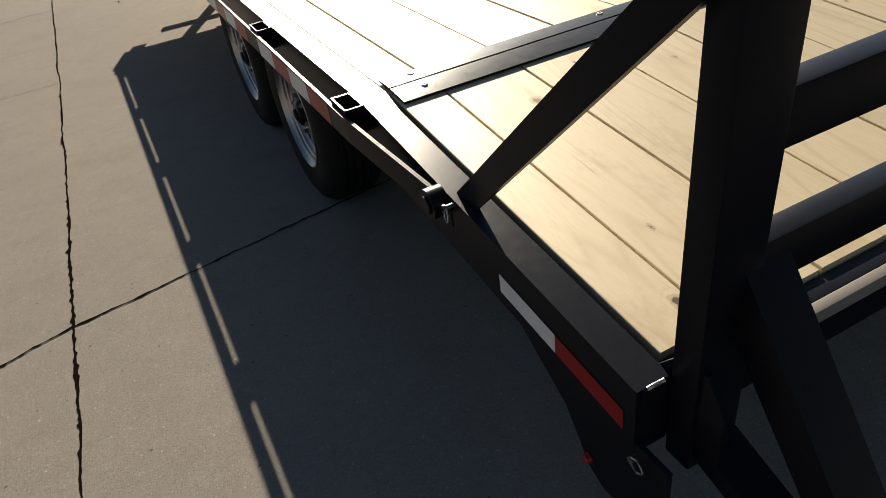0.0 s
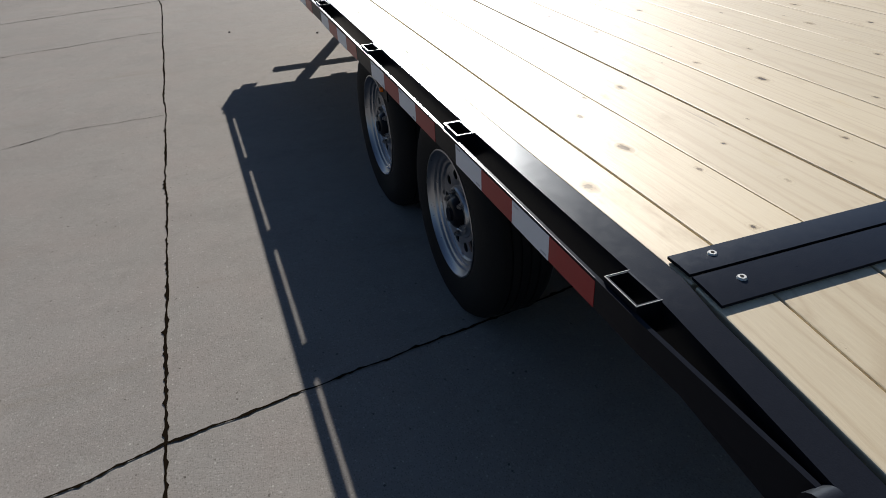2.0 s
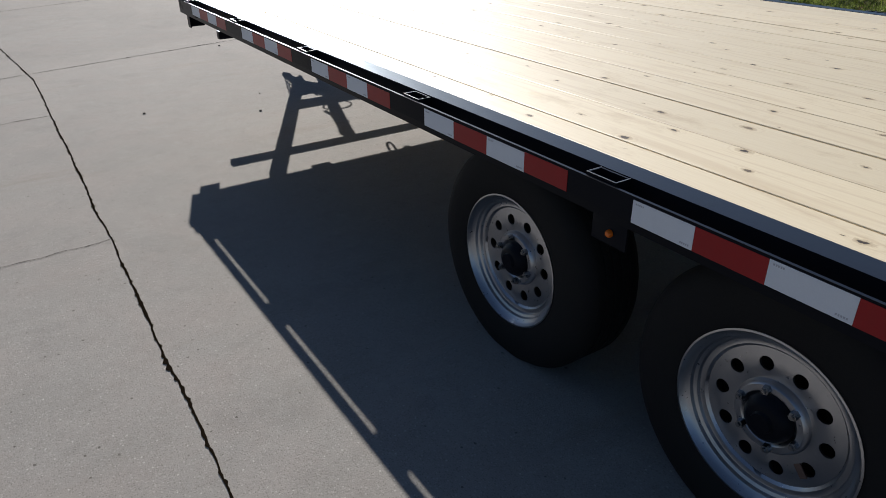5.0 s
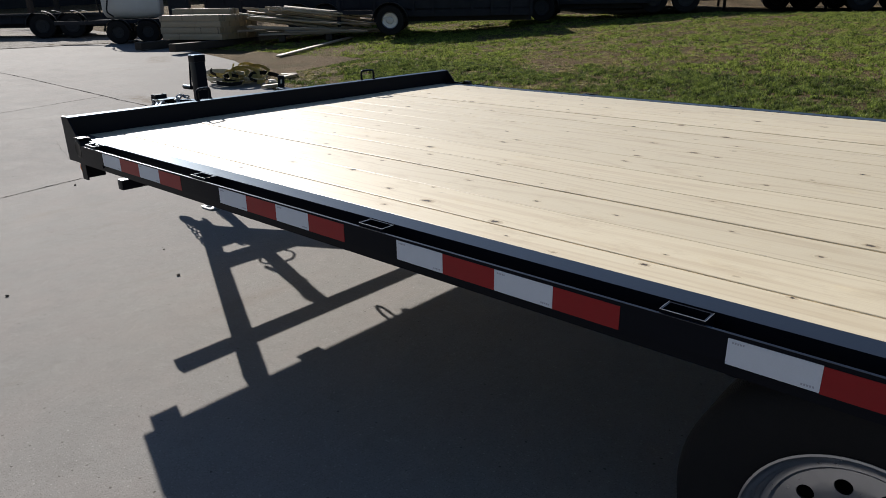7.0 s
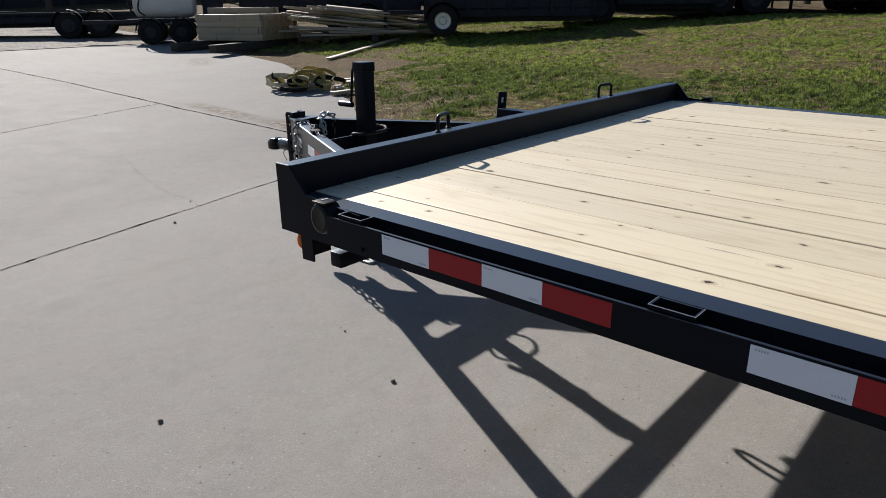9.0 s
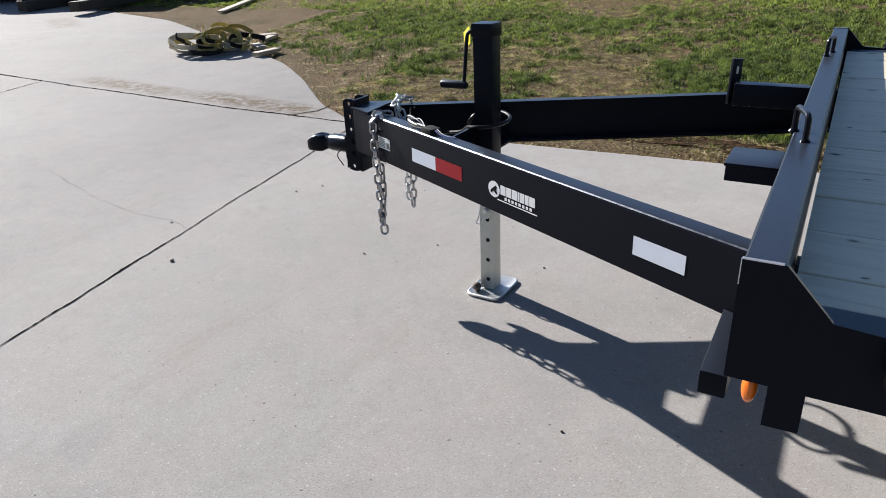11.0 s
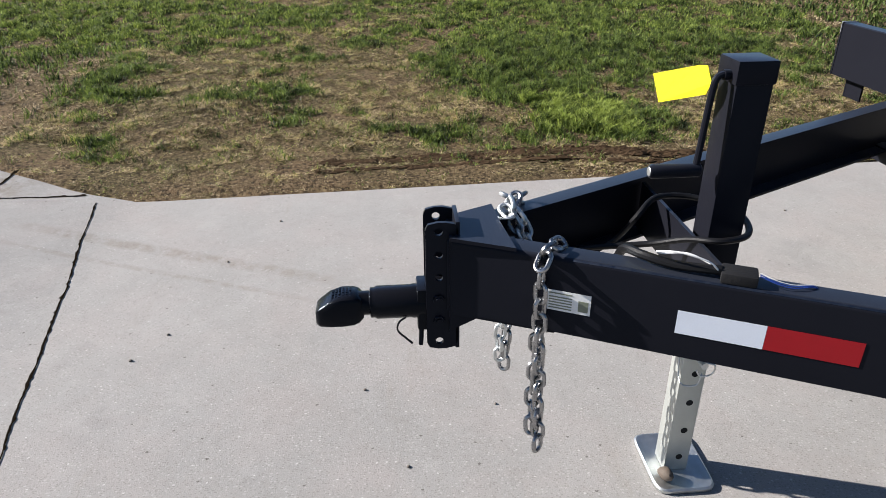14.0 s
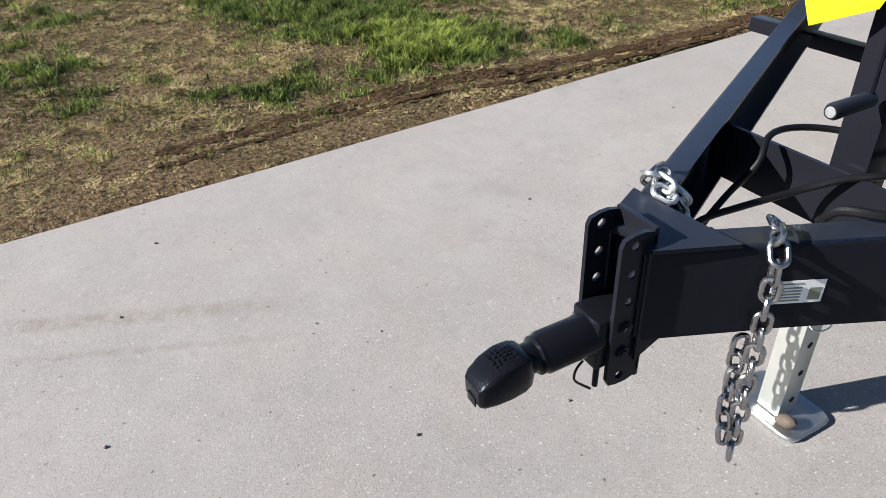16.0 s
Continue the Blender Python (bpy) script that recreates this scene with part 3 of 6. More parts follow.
for flip in (False, True):
    fix = mirror if flip else (lambda b: b)
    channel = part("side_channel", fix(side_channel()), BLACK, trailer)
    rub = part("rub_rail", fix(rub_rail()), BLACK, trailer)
    edge = bmesh.new()
    box(edge, 0.3003, 0.3018, 1.52, 6.29, 0.7801, 0.7812)
    part("worn_edge", fix(edge), WORN_GLINT, rub, "polished edge strip, wear and glint")
    for y in (6.268, 5.437, 4.604, 3.785, 3.005, 2.215, 1.505):
        bm = bmesh.new()
        a, b, t = y, y - 0.086, 0.0045
        ring = [(0.307, a), (0.351, a), (0.351, b), (0.307, b)]
        hole = [(0.307 + t, a - t), (0.351 - t, a - t), (0.351 - t, b + t), (0.307 + t, b + t)]
        rows = [[bm.verts.new((x, yy, z)) for x, yy in r] for r, z in ((hole, 0.733), (hole, 0.791), (ring, 0.791), (ring, 0.733))]
        for p, q in zip(rows, rows[1:] + rows[:1]):
            for i in range(4):
                j = (i + 1) % 4
                bm.faces.new((p[i], p[j], q[j], q[i]))
        pocket = part("stake_pocket", fix(bm), BLACK, trailer, soft=False)
        lip = bmesh.new()
        for q in ((0.307, 0.3080, b, a), (0.307, 0.351, a - 0.0011, a), (0.307, 0.351, b, b + 0.0011)):
            box(lip, *q, 0.7905, 0.7918)
        part("worn_lip", fix(lip), EDGE, pocket, "bare bright worn rim", soft=False)

# deck planks: the flat deck and the tail
seams = [0.415, 0.517] + [0.704 + 0.1866 * k for k in range(11)] + [2 * CX - 0.415]
for k, (a, b) in enumerate(zip(seams, seams[1:])):
    rng = random.Random(100 + k)
    for y0, y1, n in ((1.44, 6.497, 1), (TAIL + 0.0225, 1.43, 2)):
        dz = rng.uniform(-0.0012, 0.0012)
        bm = bmesh.new()
        x0, x1, r = a + 0.0019, b - 0.0019, 0.0025
        if n == 2:
            x0, x1 = max(x0, 0.4065), min(x1, 2 * CX - 0.4065)
        rings = []
        for y in (y0, y1):
            z = tail_z(y) + dz
            rings.append([(x0, y, z - 0.038), (x0, y, z - r), (x0 + r * 0.35, y, z - r * 0.3), (x0 + r, y, z), (x1 - r, y, z), (x1 - r * 0.35, y, z - r * 0.3), (x1, y, z - r), (x1, y, z - 0.038)])
        part("plank", loft(bm, rings), PLANK, trailer, soft=False)

# the two flat bars with screws across the bend of the deck
for y0, y1 in ((1.452, 1.507), (1.378, 1.446)):
    bm = bmesh.new()
    ring = lambda x: [(x, y0, tail_z(y0) + 0.0015), (x, y1, tail_z(y1) + 0.0015), (x, y1, tail_z(y1) + 0.0065), (x, (y1 + y0) / 2, tail_z((y0 + y1) / 2) + 0.0075), (x, y0, tail_z(y0) + 0.0065)]
    bar = part("cover_strip", loft(bm, [ring(0.422), ring(2 * CX - 0.422)]), BLACK, trailer)
    for k in range(5):
        x, y = 0.489 + 0.507 * k, (y0 + y1) / 2 + 0.006
        z = tail_z(y) + 0.006
        s = bmesh.new()
        rod(s, (x, y, z), (x, y, z + 0.004), 0.0085, 0.0065, 14)
        screw = part("screw", s, GALV, bar, "bright screw head")
        s = bmesh.new()
        rod(s, (x, y, z + 0.004), (x, y, z + 0.0046), 0.003, 0.003, 8)
        part("screw_recess", s, RUBBER, bar)

# reflective tape along the rub rail, four pieces between pockets
tape_starts = (6.101, 5.258, 4.460, 3.655, 2.862, 2.118)
for s0 in tape_starts:
    for k in range(4):
        y1 = s0 - 0.1505 * k
        rng = random.Random(int(s0 * 100) + k)
        z = 0.7770 + rng.uniform(-0.001, 0.001)
        bm = Box(0.2992, 0.3002, y1 - 0.1500, y1, z - 0.0500, z)
        tape = part("reflective_tape", bm, RED_TAPE if k % 2 else WHITE_TAPE, rub, "red reflective tape" if k % 2 else "white reflective tape", soft=False)
        tape.parent = trailer
        if k % 2 == 0:
            for yy, zz in ((y1 - 0.018, z - 0.007), (y1 - 0.132, z - 0.043)):
                bm = bmesh.new()
                for q in range(5):
                    y = yy + 0.009 - 0.0044 * q
                    box(bm, 0.2988, 0.2993, y - 0.0014, y + 0.0014, zz - 0.0018, zz + 0.0018)
                part("tape_print", bm, TAPE_PRINT, trailer, soft=False).parent = tape
for y1, y0, mt in ((0.909, 0.760, WHITE_TAPE), (0.760, 0.611, RED_TAPE)):
    bm = bmesh.new()
    loft(bm, [[(x, y, tail_z(y) - 0.054), (x, y, tail_z(y) - 0.090)] for y in (y0, y1) for x in (0.3508,)], closed=False, caps=False)
    part("reflective_tape", bm, mt, trailer, "white reflective tape" if mt == WHITE_TAPE else "red reflective tape", soft=False)

# headboard with its end gussets and tie hoops
HB0, HB1 = 0.346, 2 * CX - 0.346
bm = prism(bmesh.new(), [(6.563, 0.682), (6.563, 0.869), (6.560, 0.872), (6.512, 0.872), (6.508, 0.869), (6.504, 0.742), (6.512, 0.742), (6.516, 0.862), (6.554, 0.862), (6.554, 0.682)], "x", HB0 + 0.004, HB1 - 0.004)
headboard = part("headboard", bm, BLACK, trailer)
for flip in (False, True):
    fix = mirror if flip else (lambda b: b)
    bm = prism(bmesh.new(), [(6.565, 0.682), (6.565, 0.874), (6.508, 0.874), (6.442, 0.802), (6.225, 0.786), (6.225, 0.690), (6.40, 0.682)], "x", HB0 - 0.004, HB0 + 0.004)
    gusset = part("end_gusset", fix(bm), BLACK, headboard)
    bm = bmesh.new()
    box(bm, HB0 - 0.0046, HB0 + 0.0015, 6.512, 6.5645, 0.8735, 0.8750)
    box(bm, HB0 - 0.0046, HB0 - 0.002, 6.5642, 6.5656, 0.835, 0.8745)
    part("worn_edge", fix(bm), EDGE, gusset, "bare bright worn corner", soft=False)
for x, turn, y in ((0.983, 18, 6.535), (2.105, -9, 6.553)):
    bm = bmesh.new()
    span = [(0, 0.865), (0, 0.905), (0.003, 0.920), (0.014, 0.926), (0.045, 0.927), (0.076, 0.926), (0.087, 0.920), (0.09, 0.905), (0.09, 0.865)]
    co, si = math.cos(math.radians(turn)), math.sin(math.radians(turn))
    hose(bm, [(x + d * co, y + d * si, z) for d, z in span], 0.0065, 10, 5)
    part("tie_hoop", bm, BLACK, headboard)
    for d in (0.0, 0.09):
        bm = bmesh.new()
        spin(bm, [(-0.001, 0.0125), (0.003, 0.0105), (0.006, 0.0066)], (x + d * co, y + d * si, 0.872), (0, 0, 1), 12)
        part("weld_bead", bm, BLACK_GLOSS, headboard)
bm = bmesh.new()
hose(bm, [(1.47, 6.545, 0.70), (1.472, 6.553, 0.640), (1.488, 6.560, 0.605), (1.508, 6.560, 0.620), (1.513, 6.552, 0.70)], 0.008, 10, 6)
part("tie_hoop", bm, BLACK, headboard)

# grommet housing, bracket and marker lamps at the front corner
for flip in (False, True):
    fix = mirror if flip else (lambda b: b)
    bm = bmesh.new()
    spin(bm, [(-0.030, 0.0), (-0.031, 0.026), (-0.032, 0.031), (-0.029, 0.039), (-0.020, 0.043), (0.02, 0.043)], (0.335, 6.343, 0.764), (1, 0, 0), 28)
    bmesh.ops.scale(bm, vec=(1, 0.86, 1.0), verts=bm.verts, space=Matrix.Translation((-0.335, -6.343, -0.764)))
    lamp = part("side_marker_housing", fix(bm), CABLE, trailer)
    bm = bmesh.new()
    box(bm, 0.306, 0.345, 6.318, 6.368, 0.804, 0.809, 0.002)
    part("housing_cap", fix(bm), CABLE, lamp)
    bm = bmesh.new()
    box(bm, 0.322, 0.345, 6.346, 6.352, 0.809, 0.8105)
    part("clip", fix(bm), EDGE, lamp, "small bright metal clip", soft=False)
    bm = prism(bmesh.new(), [(6.455, 0.60), (6.505, 0.598), (6.505, 0.70), (6.455, 0.70)], "x", 0.362, 0.368)
    bracket = part("lamp_bracket", fix(bm), BLACK, trailer)
    bm = bmesh.new()
    box(bm, 0.368, 0.46, 6.497, 6.504, 0.60, 0.70)
    part("bracket_flange", fix(bm), BLACK, bracket)
    bm = bmesh.new()
    bmesh.ops.create_uvsphere(bm, u_segments=16, v_segments=10, radius=1.0, matrix=Matrix.LocRotScale((0.387, 6.530, 0.645), None, (0.020, 0.012, 0.028)))
    if flip:
        bm.free()
    else:
        part("marker_lamp", bm, AMBER, bracket, "amber marker lens")
    # the tab with an amber lamp between the wheels
    bm = Box(0.3555, 0.3615, 2.915, 3.02, 0.615, 0.70, bevel=0.002)
    tab = part("lamp_tab", fix(bm), BLACK, trailer)
    bm = bmesh.new()
    spin(bm, [(-0.012, 0.0), (-0.010, 0.006), (-0.006, 0.009), (0.0, 0.0095)], (0.355, 2.963, 0.645), (1, 0, 0), 18)
    part("marker_lamp", fix(bm), AMBER, tab, "small round amber marker lens")

# frame below the deck
for x in (0.95, 2 * CX - 0.95):
    bm = bmesh.new()
    for z0, z1, w in ((0.50, 0.512, 0.055), (0.512, 0.678, 0.005), (0.678, 0.69, 0.055)):
        box(bm, x - w, x + w, TAIL + 0.25, 6.28, z0 if z0 < 0.6 else z0, z1)
    part("main_beam", bm, BLACK, trailer, soft=False)
for k in range(13):
    y = 1.25 + 0.42 * k
    z = tail_z(y) - 0.04
    bm = bmesh.new()
    box(bm, 0.36, 2 * CX - 0.36, y - 0.02, y + 0.02, z - 0.006, z - 0.0005)
    box(bm, 0.36, 2 * CX - 0.36, y - 0.003, y + 0.003, z - 0.058, z - 0.006)
    part("crossmember", bm, BLACK, trailer, soft=False)
bm = Box(0.556, 2 * CX - 0.556, 6.575, 6.625, 0.490, 0.540, bevel=0.004)
lower = part("lower_tube", bm, BLACK, trailer)

# axles, springs, wheels
WHEEL_Y, HUB_Z, RIM_X = (3.425, 2.575), 0.338, 0.440


def tyre(cx, cy, cz, out):
    w = 0.205
    prof = [(0.010, 0.195), (0.000, 0.205), (-0.006, 0.225), (-0.012, 0.262), (-0.010, 0.300), (0.002, 0.328), (0.020, 0.343), (0.030, 0.3475)]
    pr = []
    for g in range(5):
        a = 0.034 + g * 0.0290
        pr += [(a, 0.349), (a + 0.022, 0.349), (a + 0.0235, 0.342), (a + 0.0275, 0.342)]
    back = [(w - h, r) for h, r in prof[::-1]]
    bm = bmesh.new()
    spin(bm, [(h, r) for h, r in prof + pr[:-2] + back], (cx, cy, cz), (out, 0, 0), 72)
    for v in bm.verts:                     # flattened where it bears on the ground
        v.co.z = max(v.co.z, yard_z(cy) + 0.001)
    return bm


def rim_disc(bm, cx, cy, cz, out):
    """The wheel's stamped disc with ten round hand holes, dished towards the hub."""
    n, hole_r, hole_c, r0, r1 = 10, 0.0165, 0.121, 0.086, 0.157
    depth = lambda r: 0.041 - 0.003 * math.sin(min(1, max(0, (r - 0.086) / 0.071)) * math.pi)
    put = lambda r, a: Vector((cx + out * depth(r), cy + r * math.cos(a), cz + r * math.sin(a)))
    m = 16
    half = math.pi / n
    for s in range(n):
        mid = 2 * half * s
        outer = []
        for i in range(m):
            t = 2 * math.pi * i / m
            c, q = math.cos(t), math.sin(t)
            f = max(abs(c), abs(q))
            u, v = c / f, q / f
            rr = (r0 + r1) / 2 + u * (r1 - r0) / 2
            outer.append(put(rr, mid + v * half))
        inner = [put(hole_c + hole_r * math.cos(2 * math.pi * i / m), mid + hole_r * math.sin(2 * math.pi * i / m) / hole_c) for i in range(m)]
        lip = [p + Vector((out * 0.006, 0, 0)) for p in inner]
        rows = [[bm.verts.new(p) for p in r] for r in (outer, inner, lip)]
        for a, b in zip(rows, rows[1:]):
            for i in range(m):
                j = (i + 1) % m
                bm.faces.new((a[i], a[j], b[j], b[i]))
    bmesh.ops.remove_doubles(bm, verts=bm.verts, dist=2e-4)


def wheel(cy, flip):
    out, x = (-1, 2 * CX - RIM_X) if flip else (1, RIM_X)
    c = (x, cy, HUB_Z)
    bm = bmesh.new()
    spin(bm, [(0.010, 0.196), (0.002, 0.208), (-0.004, 0.2095), (-0.005, 0.205), (0.004, 0.200), (0.011, 0.194), (0.015, 0.188), (0.023, 0.185), (0.027, 0.178), (0.034, 0.175), (0.036, 0.168), (0.035, 0.163), (0.041, 0.157)], c, (out, 0, 0), 64)
    spin(bm, [(0.041, 0.0862), (0.036, 0.0845), (0.028, 0.081), (0.025, 0.077), (0.025, 0.064), (0.029, 0.059), (0.036, 0.052)], c, (out, 0, 0), 48)
    spin(bm, [(0.06, 0.160), (0.19, 0.160), (0.19, 0.196)], c, (out, 0, 0), 40)
    rim_disc(bm, *c, out)
    rim = part("wheel", bm, SILVER, trailer, "silver painted steel wheel with round holes")
    part("tyre", tyre(*c, out), RUBBER, rim, "black rubber trailer tyre")
    bm = bmesh.new()
    spin(bm, [(0.004, 0.0), (0.004, 0.036), (0.010, 0.046), (0.022, 0.053), (0.035, 0.057), (0.06, 0.058)], c, (out, 0, 0), 32)
    spin(bm, [(-0.004, 0.0), (-0.004, 0.022), (0.006, 0.026)], c, (out, 0, 0), 20)
    part("hub", bm, BLACK, rim, "black grease hub")
    bm = bmesh.new()
    spin(bm, [(0.10, 0.0), (0.10, 0.158), (0.13, 0.158), (0.13, 0.0)], c, (out, 0, 0), 40)
    part("brake_drum", bm, BLACK_DUSTY, rim)
    for k in range(6):
        a = 2 * math.pi * k / 6 + 0.3
        p = Vector((x, cy + 0.0695 * math.cos(a), HUB_Z + 0.0695 * math.sin(a)))
        bm = bmesh.new()
        rod(bm, p + Vector((out * 0.026, 0, 0)), p + Vector((out * 0.013, 0, 0)), 0.0110, 0.0092, 6)
        rod(bm, p + Vector((out * 0.013, 0, 0)), p + Vector((out * 0.008, 0, 0)), 0.0060, 0.005, 10)
        part("lug_nut", bm, ZINC, rim, "grey lug nut")
    if not flip and cy < 3:
        bm = Box(-0.002, 0.002, -0.008, 0.008, -0.016, 0.016, bevel=0.0008, m=Matrix.Translation((x + 0.0365, cy - 0.087, HUB_Z - 0.083)) @ pose(0, 0, 0, -42, 0, 0))
        part("wheel_weight", bm, PLATE_BROWN, rim, "small brown plate")
    return rim


for y in WHEEL_Y:
    for flip in (False, True):
        wheel(y, flip)
    bm = bmesh.new()
    rod(bm, (RIM_X + 0.10, y, HUB_Z), (2 * CX - RIM_X - 0.10, y, HUB_Z), 0.038, None, 20)
    part("axle", bm, BLACK, trailer)
    for x in (0.95, 2 * CX - 0.95):
        bm = bmesh.new()
        for k in range(4):
            s = 0.30 - 0.06 * k
            pts = [(y + s * t, HUB_Z + 0.06 + 0.035 * k * 0 - 0.008 * k + 0.05 * t * t) for t in np.linspace(-1, 1, 9)]
            outline = pts + [(a, b - 0.007) for a, b in pts[::-1]]
            prism(bm, outline, "x", x - 0.03, x + 0.03)
        part("leaf_spring", bm, BLACK, trailer, soft=False)
for x in (0.95, 2 * CX - 0.95):
    for y in (2.20, 3.00, 3.80):
        bm = prism(bmesh.new(), [(y - 0.06, 0.50), (y + 0.06, 0.50), (y + 0.03, 0.36), (y - 0.03, 0.36)], "x", x - 0.035, x + 0.035)
        part("spring_hanger", bm, BLACK, trailer, soft=False)

# tail: end channel, lamp bracket, standing ramp and its strut
bm = Box(0.3595, 2 * CX - 0.3595, TAIL - 0.012, TAIL + 0.020, TAIL_Z - 0.11, TAIL_Z - 0.0075, bevel=0.003)
tail = part("end_channel", bm, BLACK, trailer)
part("hinge_bar", Box(0.47, 2 * CX - 0.47, TAIL - 0.030, TAIL - 0.0125, TAIL_Z - 0.03, TAIL_Z - 0.006, bevel=0.003), STRIP_STEEL, tail, "bare grey steel hinge bar")
for flip in (False, True):
    fix = mirror if flip else (lambda b: b)
    bm = prism(bmesh.new(), [(0.60, 0.60), (0.90, 0.635), (0.741, 0.529), (0.684, 0.445), (0.649, 0.428), (0.56, 0.45), (0.53, 0.52), (0.53, 0.60)], "x", 0.353, 0.361)
    bracket = part("tail_bracket", fix(bm), BLACK, trailer)
    bm = bmesh.new()
    spin(bm, [(-0.010, 0.0), (-0.008, 0.007), (0.0, 0.009)], (0.352, 0.684, 0.466), (1, 0, 0), 14)
    part("marker_lamp", fix(bm), RED_LENS, bracket, "small red marker lens")
    bm = bmesh.new()
    rod(bm, (0.36, 0.585, 0.576), (0.342, 0.585, 0.576), 0.006, None, 12)
    hose(bm, [(0.344, 0.585, 0.582), (0.343, 0.572, 0.588), (0.343, 0.562, 0.576), (0.343, 0.572, 0.566), (0.344, 0.585, 0.570)], 0.0015, 6, 5)
    part("hinge_pin", fix(bm), ZINC, bracket, "steel hinge pin")

ramp = part("loading_ramp", Box(0.400, 0.478, 0.543, 0.585, 0.56, 1.95, bevel=0.004), BLACK, trailer, "black steel loading ramp folded upright")
part("ramp_rail", Box(0.965, 1.045, 0.540, 0.585, 0.50, 1.95, bevel=0.004), BLACK, ramp)
for z in (0.853, 1.027, 1.201, 1.375, 1.549, 1.723, 1.897):
    part("ramp_rung", Box(0.476, 0.967, 0.545, 0.580, z - 0.0325, z + 0.0325, bevel=0.004), BLACK, ramp)
for x in (0.451, 0.90):
    bm = bmesh.new()
    loft(bm, [[(x, 0.545, 0.86), (x + 0.066, 0.545, 0.86), (x + 0.066, 0.550, 0.77), (x, 0.550, 0.77)], [(x, 0.155, 0.325), (x + 0.066, 0.155, 0.325), (x + 0.066, 0.185, 0.30), (x, 0.185, 0.30)]])
    part("ramp_foot", bm, BLACK, ramp)
for x in (0.42, 0.967):
    bm = loft(bmesh.new(), [[(x, 0.55, 0.60), (x + 0.058, 0.55, 0.60), (x + 0.058, 0.55, 0.56), (x, 0.55, 0.56)], [(x, 0.36, 0.525), (x + 0.058, 0.36, 0.525), (x + 0.058, 0.36, 0.50), (x, 0.36, 0.50)]])
    part("ramp_toe", bm, BLACK, ramp)
bm = prism(bmesh.new(), [(0.615, 0.690), (0.570, 0.745), (0.535, 0.735), (0.505, 0.69), (0.505, 0.60), (0.55, 0.585)], "x", 0.4060, 0.4140)
part("hinge_ear", bm, BLACK, tail)
bm = bmesh.new()
hose(bm, [(0.368, TAIL - 0.0105, tail_z(TAIL - 0.0105) - 0.002), (0.376, TAIL - 0.0115, tail_z(TAIL - 0.0105) - 0.0005), (0.386, TAIL - 0.0105, tail_z(TAIL - 0.0105) - 0.002), (0.394, TAIL - 0.0115, tail_z(TAIL - 0.0105) - 0.001)], 0.0030, 8, 4)
part("weld_bead", bm, EDGE, tail, "small bright weld bead")
# strut of flat bar from the pin on the channel up to the ramp
a, b = Vector((0.366, 1.045, 0.735)), Vector((0.385, 0.535, 1.225))
d = (b - a).normalized()
s = Vector((0, -d.z, d.y))
bm = bmesh.new()
loft(bm, [[p + s * 0.027 + Vector((x, 0, 0)) for x in (0, 0.010)] + [p - s * 0.019 + Vector((x, 0, 0)) for x in (0.010, 0)] for p in (a - d * 0.03, b + d * 0.03)])
strut = part("ramp_strut", bm, BLACK, trailer, "flat steel strut holding the ramp up")
bm = bmesh.new()
rod(bm, (0.330, 1.045, 0.735), (0.40, 1.045, 0.735), 0.0055, None, 12)
rod(bm, (0.330, 1.045, 0.735), (0.335, 1.045, 0.735), 0.008, None, 12)
part("pin", bm, ZINC, strut, "bright steel pin")
bm = bmesh.new()
hose(bm, [(0.334, 1.04, 0.738), (0.330, 1.028, 0.732), (0.330, 1.03, 0.718), (0.332, 1.044, 0.713), (0.334, 1.05, 0.722)], 0.0016, 6, 5)
part("clip", bm, GALV, strut, "bright spring clip")
bm = bmesh.new()
rod(bm, (0.322, 1.09, 0.725), (0.352, 1.09, 0.725), 0.028, None, 22)
rod(bm, (0.317, 1.09, 0.725), (0.322, 1.09, 0.725), 0.017, None, 16)
part("strut_boss", bm, BLACK, strut)

# the deck rises a little towards the front
for ob in trailer.children_recursive:
    for v in ob.data.vertices:
        y = v.co.y + trailer.location.y
        v.co.z += 0.0036 * min(max(y - 3.6, 0.0), 2.9)

# ---------------------------------------------------------------- tongue
CX = 1.588                             # middle line of the tongue
TSL = 0.481                            # inward run of the tongue rails


def rail_x(y):
    return 1.353 + (y - 7.754) * TSL


RT, RB = 0.701, 0.537


def tongue_rail():
    """A channel with its web outside and flanges inward, running in to the coupler."""
    n = Vector((1, -TSL, 0)).normalized()
    def ring(y):
        o = Vector((rail_x(y), y, 0))
        t, f = 0.007, 0.052
        q = lambda k, z: (o + n * k) + Vector((0, 0, z))
        roll = [q(e * (1 - math.cos(w)), RT - e * (1 - math.sin(w))) for e, w in ((0.009, math.radians(d)) for d in (0, 22, 45, 68, 90))]
        return roll + [q(f, RT), q(f, RT - t), q(t, RT - t), q(t, RB + t), q(f, RB + t), q(f, RB), q(0, RB)]
    return loft(bmesh.new(), [ring(8.155), ring(6.35)])


